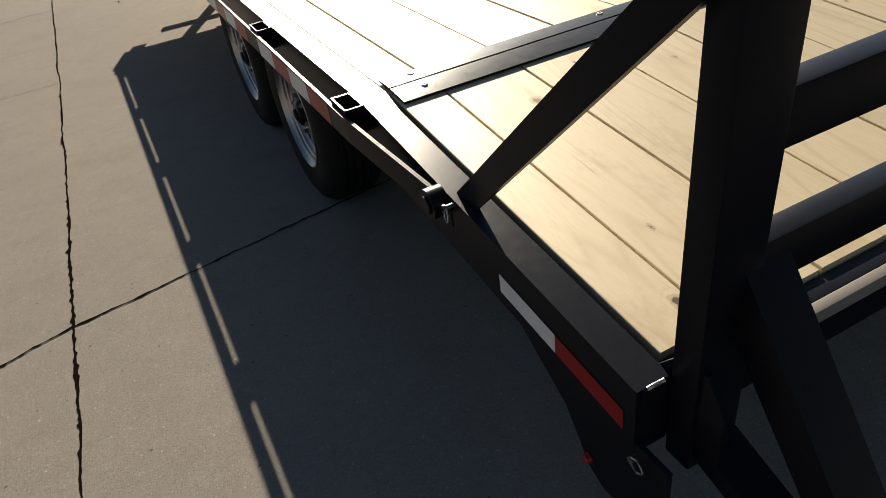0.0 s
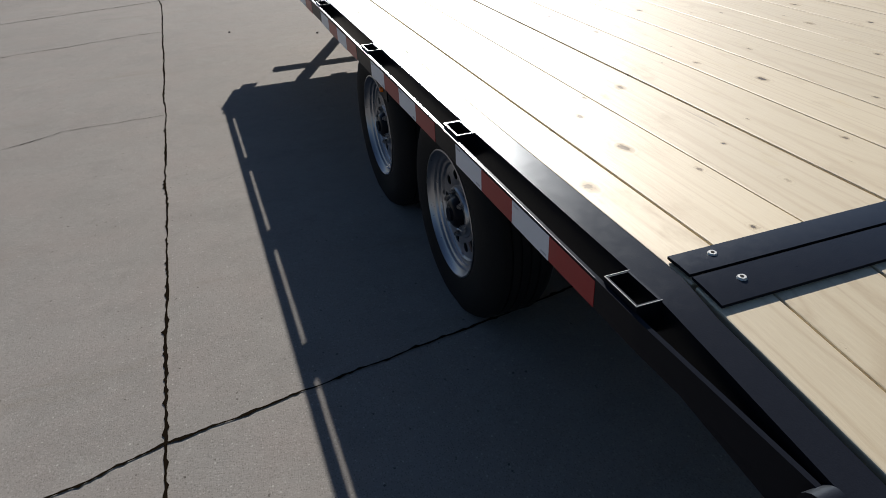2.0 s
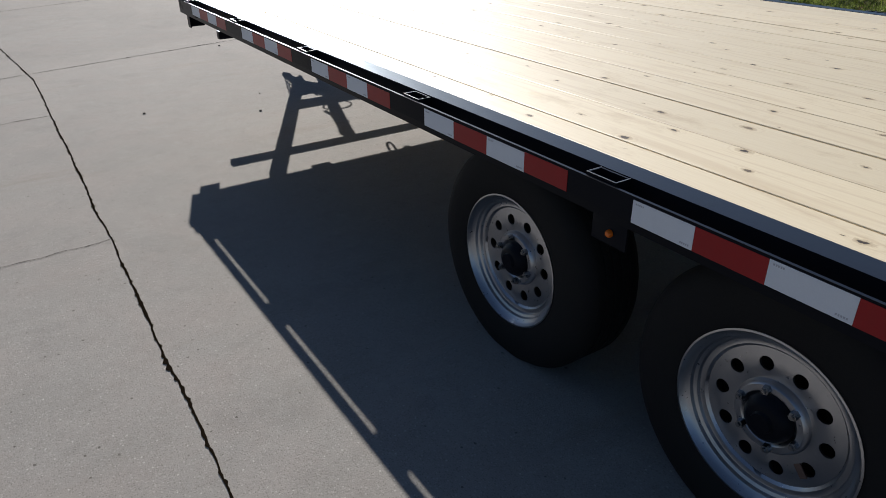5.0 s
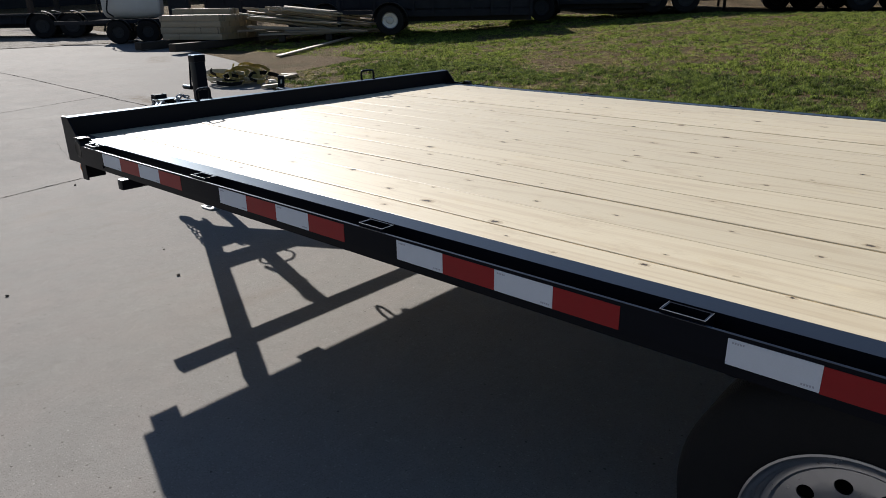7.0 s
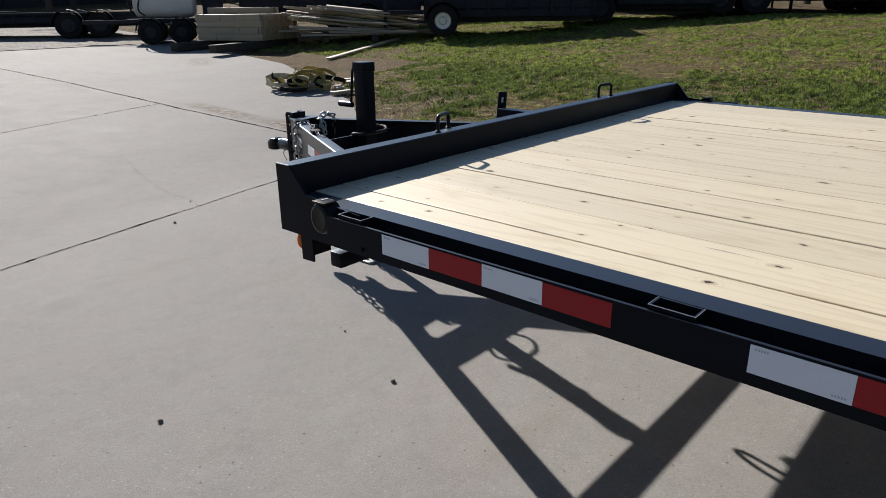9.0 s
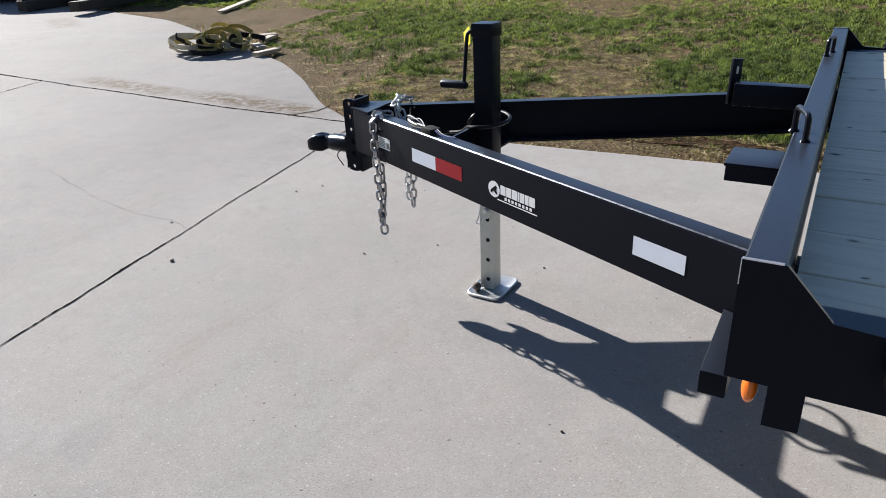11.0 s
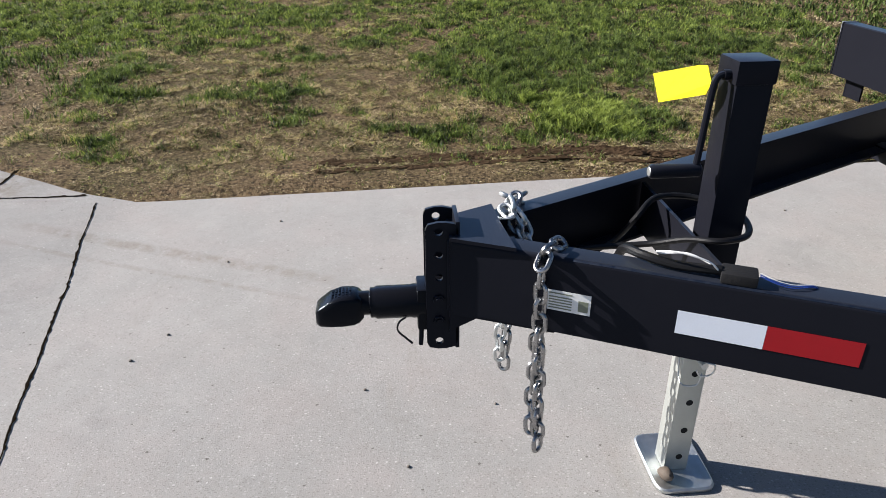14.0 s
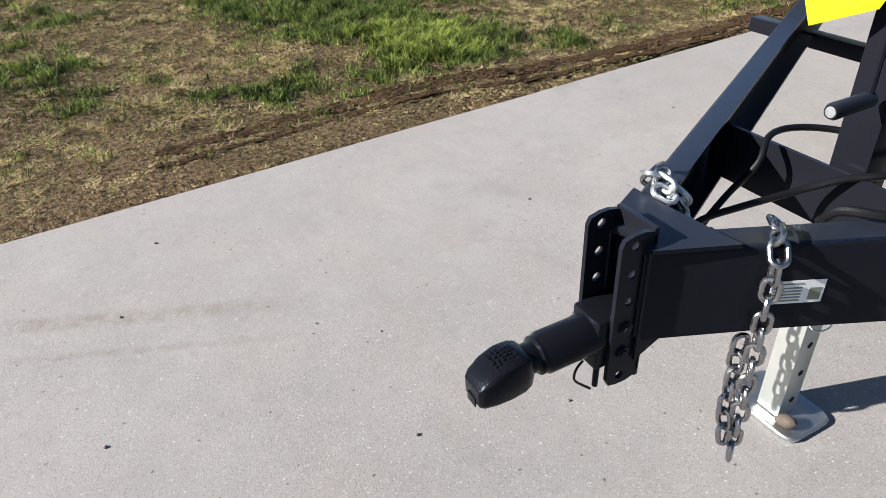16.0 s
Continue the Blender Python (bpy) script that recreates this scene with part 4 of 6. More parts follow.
rails = []
for flip in (False, True):
    fix = mirror if flip else (lambda b: b)
    bm = fix(tongue_rail())
    if flip:                           # the far rail splays a little wider
        for v in bm.verts:
            v.co.x += 0.007 + (8.0 - v.co.y) * 0.055
    rails.append(part("tongue_rail", bm, BLACK, trailer))
    # an added shinier metal strip stands in for the sun's glint along the roll
    if not flip:
        lines = []
        for y in (7.93, 6.40):
            o, n = Vector((rail_x(y), y, RT - 0.009)), Vector((1, -TSL, 0)).normalized()
            lines.append([o + n * (0.009 - r * math.cos(w)) + Vector((0, 0, r * math.sin(w))) for r, w in ((r, math.radians(d)) for r, d in ((0.0094, 36), (0.0094, 50), (0.0094, 64), (0.0088, 64), (0.0088, 36)))])
        part("worn_edge", loft(bmesh.new(), lines), WORN_GLINT, rails[0], "polished edge strip, wear and glint")
# nose: cover plates above and below, and the box that carries the coupler channel
bm = prism(bmesh.new(), [(1.535, 8.15), (CX * 2 - 1.535, 8.15), (CX * 2 - 1.535 + 0.055, 8.045), (1.60, 8.04), (1.480, 8.028)], "z", RT + 0.0005, RT + 0.008)
nose = part("nose_plate", bm, BLACK, trailer)
bm = prism(bmesh.new(), [(1.545, 8.15), (CX * 2 - 1.545, 8.15), (CX * 2 - 1.456, 7.95), (1.456, 7.95)], "z", RB - 0.008, RB - 0.0005)
part("lower_plate", bm, BLACK, nose)
for x in (1.541, 2 * CX - 1.547):
    bm = prism(bmesh.new(), [(8.150, RT), (8.02, RT), (8.02, RB - 0.002), (8.06, RB - 0.004), (8.150, RB - 0.048)], "x", x, x + 0.006)
    part("side_plate", bm, BLACK, nose)
# coupler channel with a column of holes in each flange
PZ0, PZ1, PX0, PX1 = 0.440, 0.736, 1.549, 1.6345
holes_z = [0.460 + 0.0512 * k for k in range(6)]


def holed_flange(x, t, y0, y1):
    """A flange with round holes, rounded at its ends."""
    bm = bmesh.new()
    m, r, yc = 12, 0.0085, (y0 + y1) / 2 + 0.006
    zs = [PZ0] + [(a + b) / 2 for a, b in zip(holes_z, holes_z[1:])] + [PZ1]
    for side in (x, x + t):
        for zc, lo, hi in zip(holes_z, zs, zs[1:]):
            outer, inner = [], []
            for i in range(m):
                a = 2 * math.pi * (i + 0.5) / m
                c, s_ = math.cos(a), math.sin(a)
                f = max(abs(c), abs(s_))
                yy = (y0 + y1) / 2 + c / f * (y1 - y0) / 2
                zz = (lo + hi) / 2 + s_ / f * (hi - lo) / 2
                # round the outer corners
                if abs(abs(c) - abs(s_)) < 0.01 and ((hi == PZ1 and s_ > 0) or (lo == PZ0 and s_ < 0)):
                    yy = (y0 + y1) / 2 + (yy - (y0 + y1) / 2) * 0.84
                    zz -= math.copysign(0.0045, s_)
                outer.append((side, yy, zz))
                inner.append((side, yc + r * c, zc + r * s_))
            A, B = [bm.verts.new(p) for p in outer], [bm.verts.new(p) for p in inner]
            C = [bm.verts.new((x if side != x else x + t, p[1], p[2])) for p in inner] if side == x else None
            for i in range(m):
                j = (i + 1) % m
                bm.faces.new((A[i], A[j], B[j], B[i]))
                if C:
                    bm.faces.new((B[i], B[j], C[j], C[i]))
    bmesh.ops.remove_doubles(bm, verts=bm.verts, dist=1e-4)
    rim = [e for e in bm.edges if len(e.link_faces) == 1]
    try:
        bmesh.ops.bridge_loops(bm, edges=rim)
    except RuntimeError:
        pass
    return bm


web = bmesh.new()
box(web, PX0, PX1, 8.128, 8.137, PZ0, PZ1, 0.002)
plate = part("coupler_channel", web, BLACK, trailer)
for x in (PX0, PX1 - 0.008):
    part("flange", holed_flange(x, 0.008, 8.132, 8.197), BLACK, plate, soft=False)
for z in (0.511, 0.562):
    bm = bmesh.new()
    rod(bm, (PX0 - 0.005, 8.171, z), (PX0, 8.171, z), 0.0125, None, 6)
    rod(bm, (PX0 - 0.008, 8.171, z), (PX0 - 0.005, 8.171, z), 0.007, None, 12)
    part("bolt", bm, BLACK, plate)
    bm = bmesh.new()
    rod(bm, (PX1, 8.171, z), (PX1 + 0.014, 8.171, z), 0.0135, None, 6)
    part("nut", bm, BLACK, plate)
# ball coupler
CZ, CXX = 0.537, (PX0 + PX1) / 2
bm = Box(PX0 + 0.009, PX1 - 0.009, 8.14, 8.216, 0.482, 0.580, bevel=0.006)
coupler = part("ball_coupler", bm, BLACK_GLOSS, trailer, "black ball coupler with a cast socket")
bm = bmesh.new()
spin(bm, [(8.15, 0.0), (8.15, 0.034), (8.222, 0.037), (8.228, 0.0355), (8.300, 0.0355), (8.305, 0.0325), (8.313, 0.0325), (8.316, 0.026), (8.345, 0.026), (8.345, 0.0)], (CXX, 0, CZ), (0, 1, 0), 28)
part("coupler_sleeve", bm, BLACK_GLOSS, coupler)
bm = bmesh.new()
rings = []
for y, w, zt, zb in ((8.290, 0.025, 0.023, -0.026), (8.303, 0.034, 0.033, -0.035), (8.318, 0.037, 0.037, -0.040), (8.352, 0.038, 0.037, -0.043), (8.388, 0.036, 0.027, -0.044), (8.416, 0.031, 0.010, -0.044), (8.424, 0.027, 0.004, -0.042), (8.429, 0.022, -0.002, -0.034)):
    ring = []
    y, w, zt, zb = 8.328 + (y - 8.290) * 0.72, w * 0.90, zt * 0.90, zb * 0.90
    for k in range(16):
        a = 2 * math.pi * k / 16
        c, s_ = math.cos(a), math.sin(a)
        p = 0.36
        ring.append((CXX + w * math.copysign(abs(c) ** p, c), y, CZ - 0.004 + (zt if s_ > 0 else -zb) * math.copysign(abs(s_) ** p, s_)))
    rings.append(ring)
part("ball_socket", loft(bm, rings), BLACK_GLOSS, coupler)
bm = bmesh.new()
rng = random.Random(5)
for row in range(6):
    for k in range(8):
        x, y = CXX - 0.0245 + 0.0063 * k + rng.uniform(-0.002, 0.002), 8.352 + 0.0074 * row
        box(bm, x, x + rng.uniform(0.003, 0.0055), y, y + 0.0042, CZ + 0.004, CZ - 0.0024 + 0.9 * float(np.interp(y, [8.337, 8.348, 8.373, 8.399], [0.033, 0.037, 0.037, 0.027])) * (1 - min(1, abs(x - CXX) / 0.0345) ** 2.78) ** 0.36, 0.0007)
part("cast_pattern", bm, BLACK_GLOSS, coupler, soft=False)
bm = bmesh.new()
rod(bm, (CXX - 0.025, 8.205, 0.53), (CXX - 0.03, 8.21, 0.445), 0.006, 0.005, 10)
part("latch_pin", bm, BLACK, coupler)
bm = bmesh.new()
box(bm, CXX - 0.012, CXX + 0.012, 8.4275, 8.4295, CZ - 0.042, CZ - 0.026, 0.0006)
part("socket_lip", bm, BLACK_GLOSS, coupler)
bm = bmesh.new()
hose(bm, [(CXX - 0.03, 8.24, 0.515), (CXX - 0.033, 8.255, 0.505), (CXX - 0.034, 8.258, 0.485), (CXX - 0.036, 8.24, 0.465), (CXX - 0.04, 8.228, 0.455)], 0.0022, 6, 5)
part("pin_wire", bm, CABLE, coupler)

# crossmember of the A-frame that carries the jack
bm = Box(rail_x(7.64) + 0.012, 2 * CX - rail_x(7.64) + 0.014, 7.630, 7.638, RB + 0.008, 0.667)
box(bm, rail_x(7.62) + 0.02, 2 * CX - rail_x(7.62) + 0.006, 7.60, 7.630, RB + 0.008, RB + 0.016)
cross = part("tongue_crossmember", bm, BLACK, trailer)
# the jack
JX, JY = 1.597, 7.579
jack = part("tongue_jack", Box(JX - 0.036, JX + 0.036, JY - 0.036, JY + 0.036, 0.42, 1.010, bevel=0.004), BLACK, trailer, "square black drop-leg jack with a side crank")
part("cap", Box(JX - 0.040, JX + 0.040, JY - 0.039, JY + 0.040, 0.985, 1.030, bevel=0.004), BLACK, jack)
LX = JX + 0.010
leg = part("drop_leg", Box(LX - 0.030, LX + 0.030, JY - 0.030, JY + 0.030, 0.012, 0.55, bevel=0.003), PALE_STEEL, jack, "pale plated steel drop leg with pin holes")
for z in (0.056, 0.141, 0.226, 0.311):
    part("pin_hole", rod(bmesh.new(), (LX - 0.0302, JY - 0.004, z), (LX - 0.0306, JY - 0.004, z), 0.0085, None, 14), RUBBER, leg)
bm = bmesh.new()
foot_rings = []
for r, z in ((0.092, 0.0), (0.101, 0.003), (0.102, 0.011), (0.097, 0.014), (0.078, 0.010), (0.060, 0.008), (0.040, 0.009), (0.030, 0.012)):
    ring = []
    for k in range(32):
        a = 2 * math.pi * k / 32 + 0.02
        c, s_ = math.cos(a), math.sin(a)
        p = 0.30 if r > 0.07 else 0.5
        ring.append((JX + 0.013 + r * math.copysign(abs(c) ** p, c), JY - 0.007 + 0.74 * r * math.copysign(abs(s_) ** p, s_), z))
    foot_rings.append(ring)
part("foot_plate", loft(bm, foot_rings), GALV, jack, "galvanised dished foot plate")
bm = bmesh.new()
bmesh.ops.create_icosphere(bm, subdivisions=2, radius=0.022, matrix=Matrix.LocRotScale((JX - 0.045, JY + 0.035, 0.027), Euler((0.5, 0.4, 0.2)), (1.2, 0.8, 0.75)))
for v in bm.verts:
    v.co += Vector((noise.noise(v.co * 60), noise.noise(v.co * 60 + Vector((5, 0, 0))), 0)) * 0.004
part("weld_lump", bm, plain_material("rusty_weld", (0.11, 0.085, 0.065), 0.7, 0.4, 60, 0.4), jack, "pale rusty lump on the foot")
bm = bmesh.new()
rod(bm, (JX - 0.052, JY - 0.006, 0.355), (JX + 0.05, JY - 0.006, 0.355), 0.0085, None, 12)
hose(bm, [(JX - 0.05, JY - 0.006, 0.365), (JX - 0.054, JY - 0.028, 0.358), (JX - 0.054, JY - 0.024, 0.335), (JX - 0.053, JY, 0.330), (JX - 0.052, JY + 0.012, 0.345)], 0.0022, 6, 6)
part("snap_pin", bm, GALV, jack, "galvanised snap pin with a ring")
bm = bmesh.new()
hose(bm, [(JX - 0.050, JY - 0.003, 0.335), (JX - 0.052, JY + 0.006, 0.305), (JX - 0.042, JY + 0.034, 0.300), (JX - 0.02, JY + 0.036, 0.31), (JX - 0.005, JY + 0.034, 0.35)], 0.0018, 6, 8)
part("pin_chain", bm, GALV, jack, "thin bright chain")
# crank on the front side
bm = bmesh.new()
rod(bm, (JX - 0.012, JY + 0.038, 1.000), (JX - 0.012, JY + 0.052, 1.000), 0.010, None, 14)
hose(bm, [(JX - 0.012, JY + 0.042, 1.000), (JX - 0.012, JY + 0.056, 1.000), (JX - 0.014, JY + 0.067, 0.990), (JX - 0.016, JY + 0.072, 0.95), (JX - 0.022, JY + 0.080, 0.84), (JX - 0.022, JY + 0.083, 0.824)], 0.0068, 10, 6)
crank = part("crank_arm", bm, BLACK, jack)
bm = bmesh.new()
spin(bm, [(0.0, 0.0), (0.0, 0.010), (0.004, 0.014), (0.098, 0.015), (0.104, 0.012), (0.105, 0.006), (0.098, 0.004)], (JX - 0.022, JY + 0.070, 0.817), (0.0, 1, 0.0), 20)
handle = part("crank_handle", bm, BLACK, jack, "black round crank handle")
bm = bmesh.new()
spin(bm, [(0.1052, 0.0), (0.1052, 0.004), (0.1052, 0.009), (0.1030, 0.011)], (JX - 0.022, JY + 0.070, 0.817), (0.0, 1, 0.0), 20)
part("handle_end", bm, GALV, handle, "bright steel ring at the handle end")
# yellow tag on the crank
bm = bmesh.new()
tp = [Vector(p) for p in ((1.610, 7.652, 1.013), (1.624, 7.663, 1.011), (1.697, 7.722, 0.980), (1.682, 7.709, 0.925), (1.608, 7.648, 0.958), (1.600, 7.644, 0.982))]
nn = (tp[2] - tp[0]).cross(tp[3] - tp[2]).normalized()
loft(bm, [[p + nn * k for p in tp] for k in (0.0, 0.0012)])
part("hang_tag", bm, YELLOW_TAG, jack, "blank bright yellow hang tag", soft=False)

# decals on the outer face of the tongue rails
def on_rail(y, z, lift=0.0006):
    n = Vector((-1, TSL, 0)).normalized()
    return Vector((rail_x(y), y, z)) + n * lift


def decal(y0, y1, z0, z1, lift):
    bm = bmesh.new()
    q = [on_rail(y, z, lift) for y, z in ((y0, z0), (y1, z0), (y1, z1), (y0, z1))]
    loft(bm, [q, [p + Vector((1, -TSL, 0)) * lift * 0.5 for p in q]])
    return bm


rail = rails[0]
part("reflective_tape", decal(7.621, 7.754, 0.588, 0.636, 0.001), WHITE_TAPE, rail, "white reflective tape", soft=False)
part("reflective_tape", decal(7.486, 7.6205, 0.588, 0.636, 0.001), RED_TAPE, rail, "red reflective tape", soft=False)
part("reflective_tape", decal(6.72, 6.855, 0.588, 0.636, 0.001), WHITE_TAPE, rail, "white reflective tape", soft=False)
part("data_sticker", decal(7.893, 7.970, 0.588, 0.632, 0.001), STICKER, rail, "small white data sticker", soft=False)
bm = bmesh.new()
for z in (0.626, 0.618, 0.612, 0.606, 0.600, 0.594):
    q = decal(7.925 + 0.01 * ((z * 1000) % 2), 7.965, z - 0.0012, z + 0.0012, 0.0016)
    me = bpy.data.meshes.new("tmp")
    q.to_mesh(me)
    q.free()
    bm.from_mesh(me)
    bpy.data.meshes.remove(me)
q = decal(7.897, 7.914, 0.594, 0.617, 0.0016)
me = bpy.data.meshes.new("tmp")
q.to_mesh(me)
q.free()
bm.from_mesh(me)
bpy.data.meshes.remove(me)
part("sticker_print", bm, STICKER_INK, rail, soft=False)


def rail_shape(points, lift):
    bm = bmesh.new()
    q = [on_rail(y, z, lift) for y, z in points]
    loft(bm, [q, [p + Vector((1, -TSL, 0)) * lift * 0.4 for p in q]])
    return bm


round_pts = lambda y, z, r: [(y + r * math.cos(a), z + r * math.sin(a) * 1.02) for a in np.linspace(0, 2 * math.pi, 28)[:-1]]
part("decal_disc", rail_shape(round_pts(7.337, 0.609, 0.0245), 0.0014), LOGO_WHITE, rail, "white round emblem", soft=False)
blob = [(7.353, 0.597), (7.349, 0.606), (7.340, 0.613), (7.330, 0.622), (7.324, 0.618), (7.327, 0.607), (7.322, 0.595), (7.331, 0.597), (7.339, 0.604), (7.346, 0.596)]
part("decal_mark", rail_shape(blob, 0.0020), LOGO_BLACK, rail, soft=False)
for k, w in enumerate((0.021, 0.021, 0.020, 0.007, 0.015, 0.015, 0.021)):
    y1 = 7.309 - sum((0.021, 0.021, 0.020, 0.007, 0.015, 0.015, 0.021)[:k]) - 0.0028 * k
    part("decal_bar", decal(y1 - w, y1, 0.6005, 0.629, 0.0014), LOGO_WHITE, rail, soft=False)
for k in range(8):
    y1 = 7.292 - 0.0143 * k
    part("decal_bar", decal(y1 - 0.0085, y1, 0.5865, 0.5955, 0.0014), LOGO_WHITE, rail, soft=False)
part("decal_bar", decal(7.163, 7.322, 0.5795, 0.5825, 0.0014), LOGO_WHITE, rail, "white decal line", soft=False)

# safety chains: links hang from the rail over the top flange
LINK = mesh_of(stadium(bmesh.new(), 0.0505, 0.034, 0.0048), "chain_link", ZINC)
LINK_BRIGHT = mesh_of(stadium(bmesh.new(), 0.0505, 0.034, 0.0048), "bright_chain_link", GALV)


def chain(points, twist0=0.0, link=None, label="grey zinc-plated safety chain"):
    link, name = link or LINK, "safety_chain"
    line = curve_points(points, 24)
    step, links, last, acc = 0.0318, [], line[0], 0.0
    for p, q in zip(line, line[1:]):
        acc += (q - p).length
        if acc >= step:
            links.append((q, (q - last).normalized()))
            last, acc = q, 0.0
    first = None
    for k, (p, d) in enumerate(links):
        u, v = frame_of(d)
        turn = twist0 + (k % 2) * math.pi / 2 + 0.25 * math.sin(k * 1.7)
        x = u * math.cos(turn) + v * math.sin(turn)
        m = Matrix((( *x, 0), (*d.cross(x), 0), (*d, 0), (0, 0, 0, 1))).transposed()
        m.translation = p
        if first is None:
            me = link.copy()
            me.transform(Matrix.Translation(-trailer.location) @ m)
            first = new(name, me)
            first.parent = trailer
            tagged(first, label)
        else:
            piece("link", link, first, m)
    return first


o = lambda y, z, lift: tuple(on_rail(y, z, lift))
chain([o(7.955, 0.706, -0.072), o(7.962, 0.709, -0.045), o(7.972, 0.711, -0.018), o(7.977, 0.704, 0.006), o(7.978, 0.64, 0.014), o(7.975, 0.52, 0.014), o(7.971, 0.40, 0.012), o(7.966, 0.252, 0.008)])
chain([o(7.978, 0.26, 0.010), o(7.985, 0.34, -0.006), o(7.985, 0.42, -0.012), o(7.985, 0.525, -0.014)], 0.6)
xr = 2 * CX - rail_x(7.99)
chain([(xr - 0.045, 8.02, 0.700), (xr - 0.03, 8.00, 0.722), (xr - 0.012, 7.985, 0.722), (xr + 0.012, 7.98, 0.700), (xr + 0.014, 7.985, 0.60), (xr + 0.010, 7.99, 0.45), (xr + 0.006, 8.00, 0.27)])
chain([(xr + 0.010, 8.00, 0.712), (xr - 0.015, 8.012, 0.726), (xr - 0.045, 8.010, 0.722), (xr - 0.066, 7.992, 0.700), (xr - 0.070, 7.975, 0.66), (xr - 0.068, 7.968, 0.62)], 0.4, LINK_BRIGHT, "bright galvanised safety chain")
chain([(xr - 0.03, 8.03, 0.720), (xr - 0.055, 8.02, 0.712), (xr - 0.072, 8.0, 0.68), (xr - 0.075, 7.985, 0.645)], 1.1, LINK_BRIGHT, "bright galvanised safety chain")
chain([(xr + 0.0, 8.01, 0.27), (xr - 0.004, 8.015, 0.35), (xr, 8.0, 0.45)], 0.9, LINK_BRIGHT, "bright galvanised safety chain")

# brake battery box, breakaway cable and wiring on the left rail
y = 7.674
c = on_rail(y, RT, -0.026)
bm = Box(-0.022, 0.022, -0.030, 0.030, 0.0, 0.020, bevel=0.004, m=Matrix.Translation(c) @ pose(0, 0, 0, 0, 0, -math.degrees(math.atan(TSL))))
switch = part("breakaway_switch", bm, RUBBER, trailer, "black breakaway switch box")
p = lambda y, lift, z: tuple(on_rail(y, z, -lift))
bm = bmesh.new()
hose(bm, [p(7.868, 0.10, RT - 0.03), p(7.855, 0.075, RT + 0.004), p(7.82, 0.042, RT + 0.012), p(7.77, 0.028, RT + 0.010), p(7.70, 0.026, RT + 0.014)], 0.009, 10, 6)
part("wiring_sleeve", bm, CABLE, trailer, "black wiring sleeve")
bm = bmesh.new()
hose(bm, [(1.70, 7.92, 0.565), (1.690, 7.86, 0.590), (1.667, 7.804, 0.607), (1.628, 7.708, 0.630), (1.575, 7.652, 0.664), (1.528, 7.605, 0.680), (1.540, 7.545, 0.684), (1.605, 7.515, 0.686), (1.672, 7.524, 0.689), (1.722, 7.568, 0.691), (1.742, 7.622, 0.692), (1.733, 7.672, 0.688), (1.712, 7.712, 0.655), (1.735, 7.745, 0.592), (1.725, 7.80, 0.565), (1.70, 7.86, 0.560)], 0.0070, 10, 8)
part("trailer_cable", bm, CABLE, trailer, "thick black looped trailer cable")
for k, (mt, off) in enumerate(((LEAD_BLUE, 0.0), (LEAD_WHITE, 0.006), (LEAD_BLUE, -0.006))):
    bm = bmesh.new()
    hose(bm, [p(7.645, 0.025 + off, RT + 0.018), p(7.62, 0.022 + off, RT + 0.010), p(7.595, 0.026 + off, RT + 0.005), p(7.565, 0.042 + off * 0.5, RT + 0.003), p(7.545, 0.06, RT - 0.02)], 0.0010, 6, 6)
    part("lead", bm, mt, switch, "blue lead" if mt == LEAD_BLUE else "white lead")
bm = bmesh.new()
hose(bm, [p(7.705, 0.020, RT + 0.016), p(7.722, 0.012, RT + 0.034), p(7.765, 0.010, RT + 0.044), p(7.800, 0.022, RT + 0.034), p(7.790, 0.038, RT + 0.024), p(7.755, 0.040, RT + 0.030), p(7.720, 0.030, RT + 0.022), p(7.703, 0.026, RT + 0.010)], 0.0018, 6, 8)
part("breakaway_cable", bm, LEAD_WHITE, switch, "thin bright breakaway cable")
# upright lug for a spare wheel on an arm behind the headboard, and a step plate
lean = pose(1.655, 6.775, 0.80, rx=-3, ry=5, rz=-38)
bm = Box(-0.019, 0.019, -0.005, 0.005, 0.0, 0.135, bevel=0.003, m=lean)
mount = part("spare_mount", bm, BLACK, trailer, "black upright spare wheel lug")
slot = bmesh.new()
box(slot, -0.004, 0.004, -0.0058, -0.0050, 0.090, 0.112, m=lean)
part("mount_hole", slot, PALE_STEEL, mount)
part("mount_arm", Box(1.622, 1.672, 6.5665, 6.768, 0.802, 0.868, bevel=0.003), BLACK, mount)
step = part("step_plate", Box(0.872, 1.002, 6.5665, 6.672, 0.846, 0.853, bevel=0.002), BLACK, trailer)
part("step_side", Box(0.873, 0.880, 6.568, 6.668, 0.815, 0.846), BLACK, step)
part("step_side", Box(0.994, 1.001, 6.568, 6.668, 0.815, 0.846), BLACK, step)
part("step_front", Box(0.880, 0.994, 6.660, 6.668, 0.815, 0.846), BLACK, step)


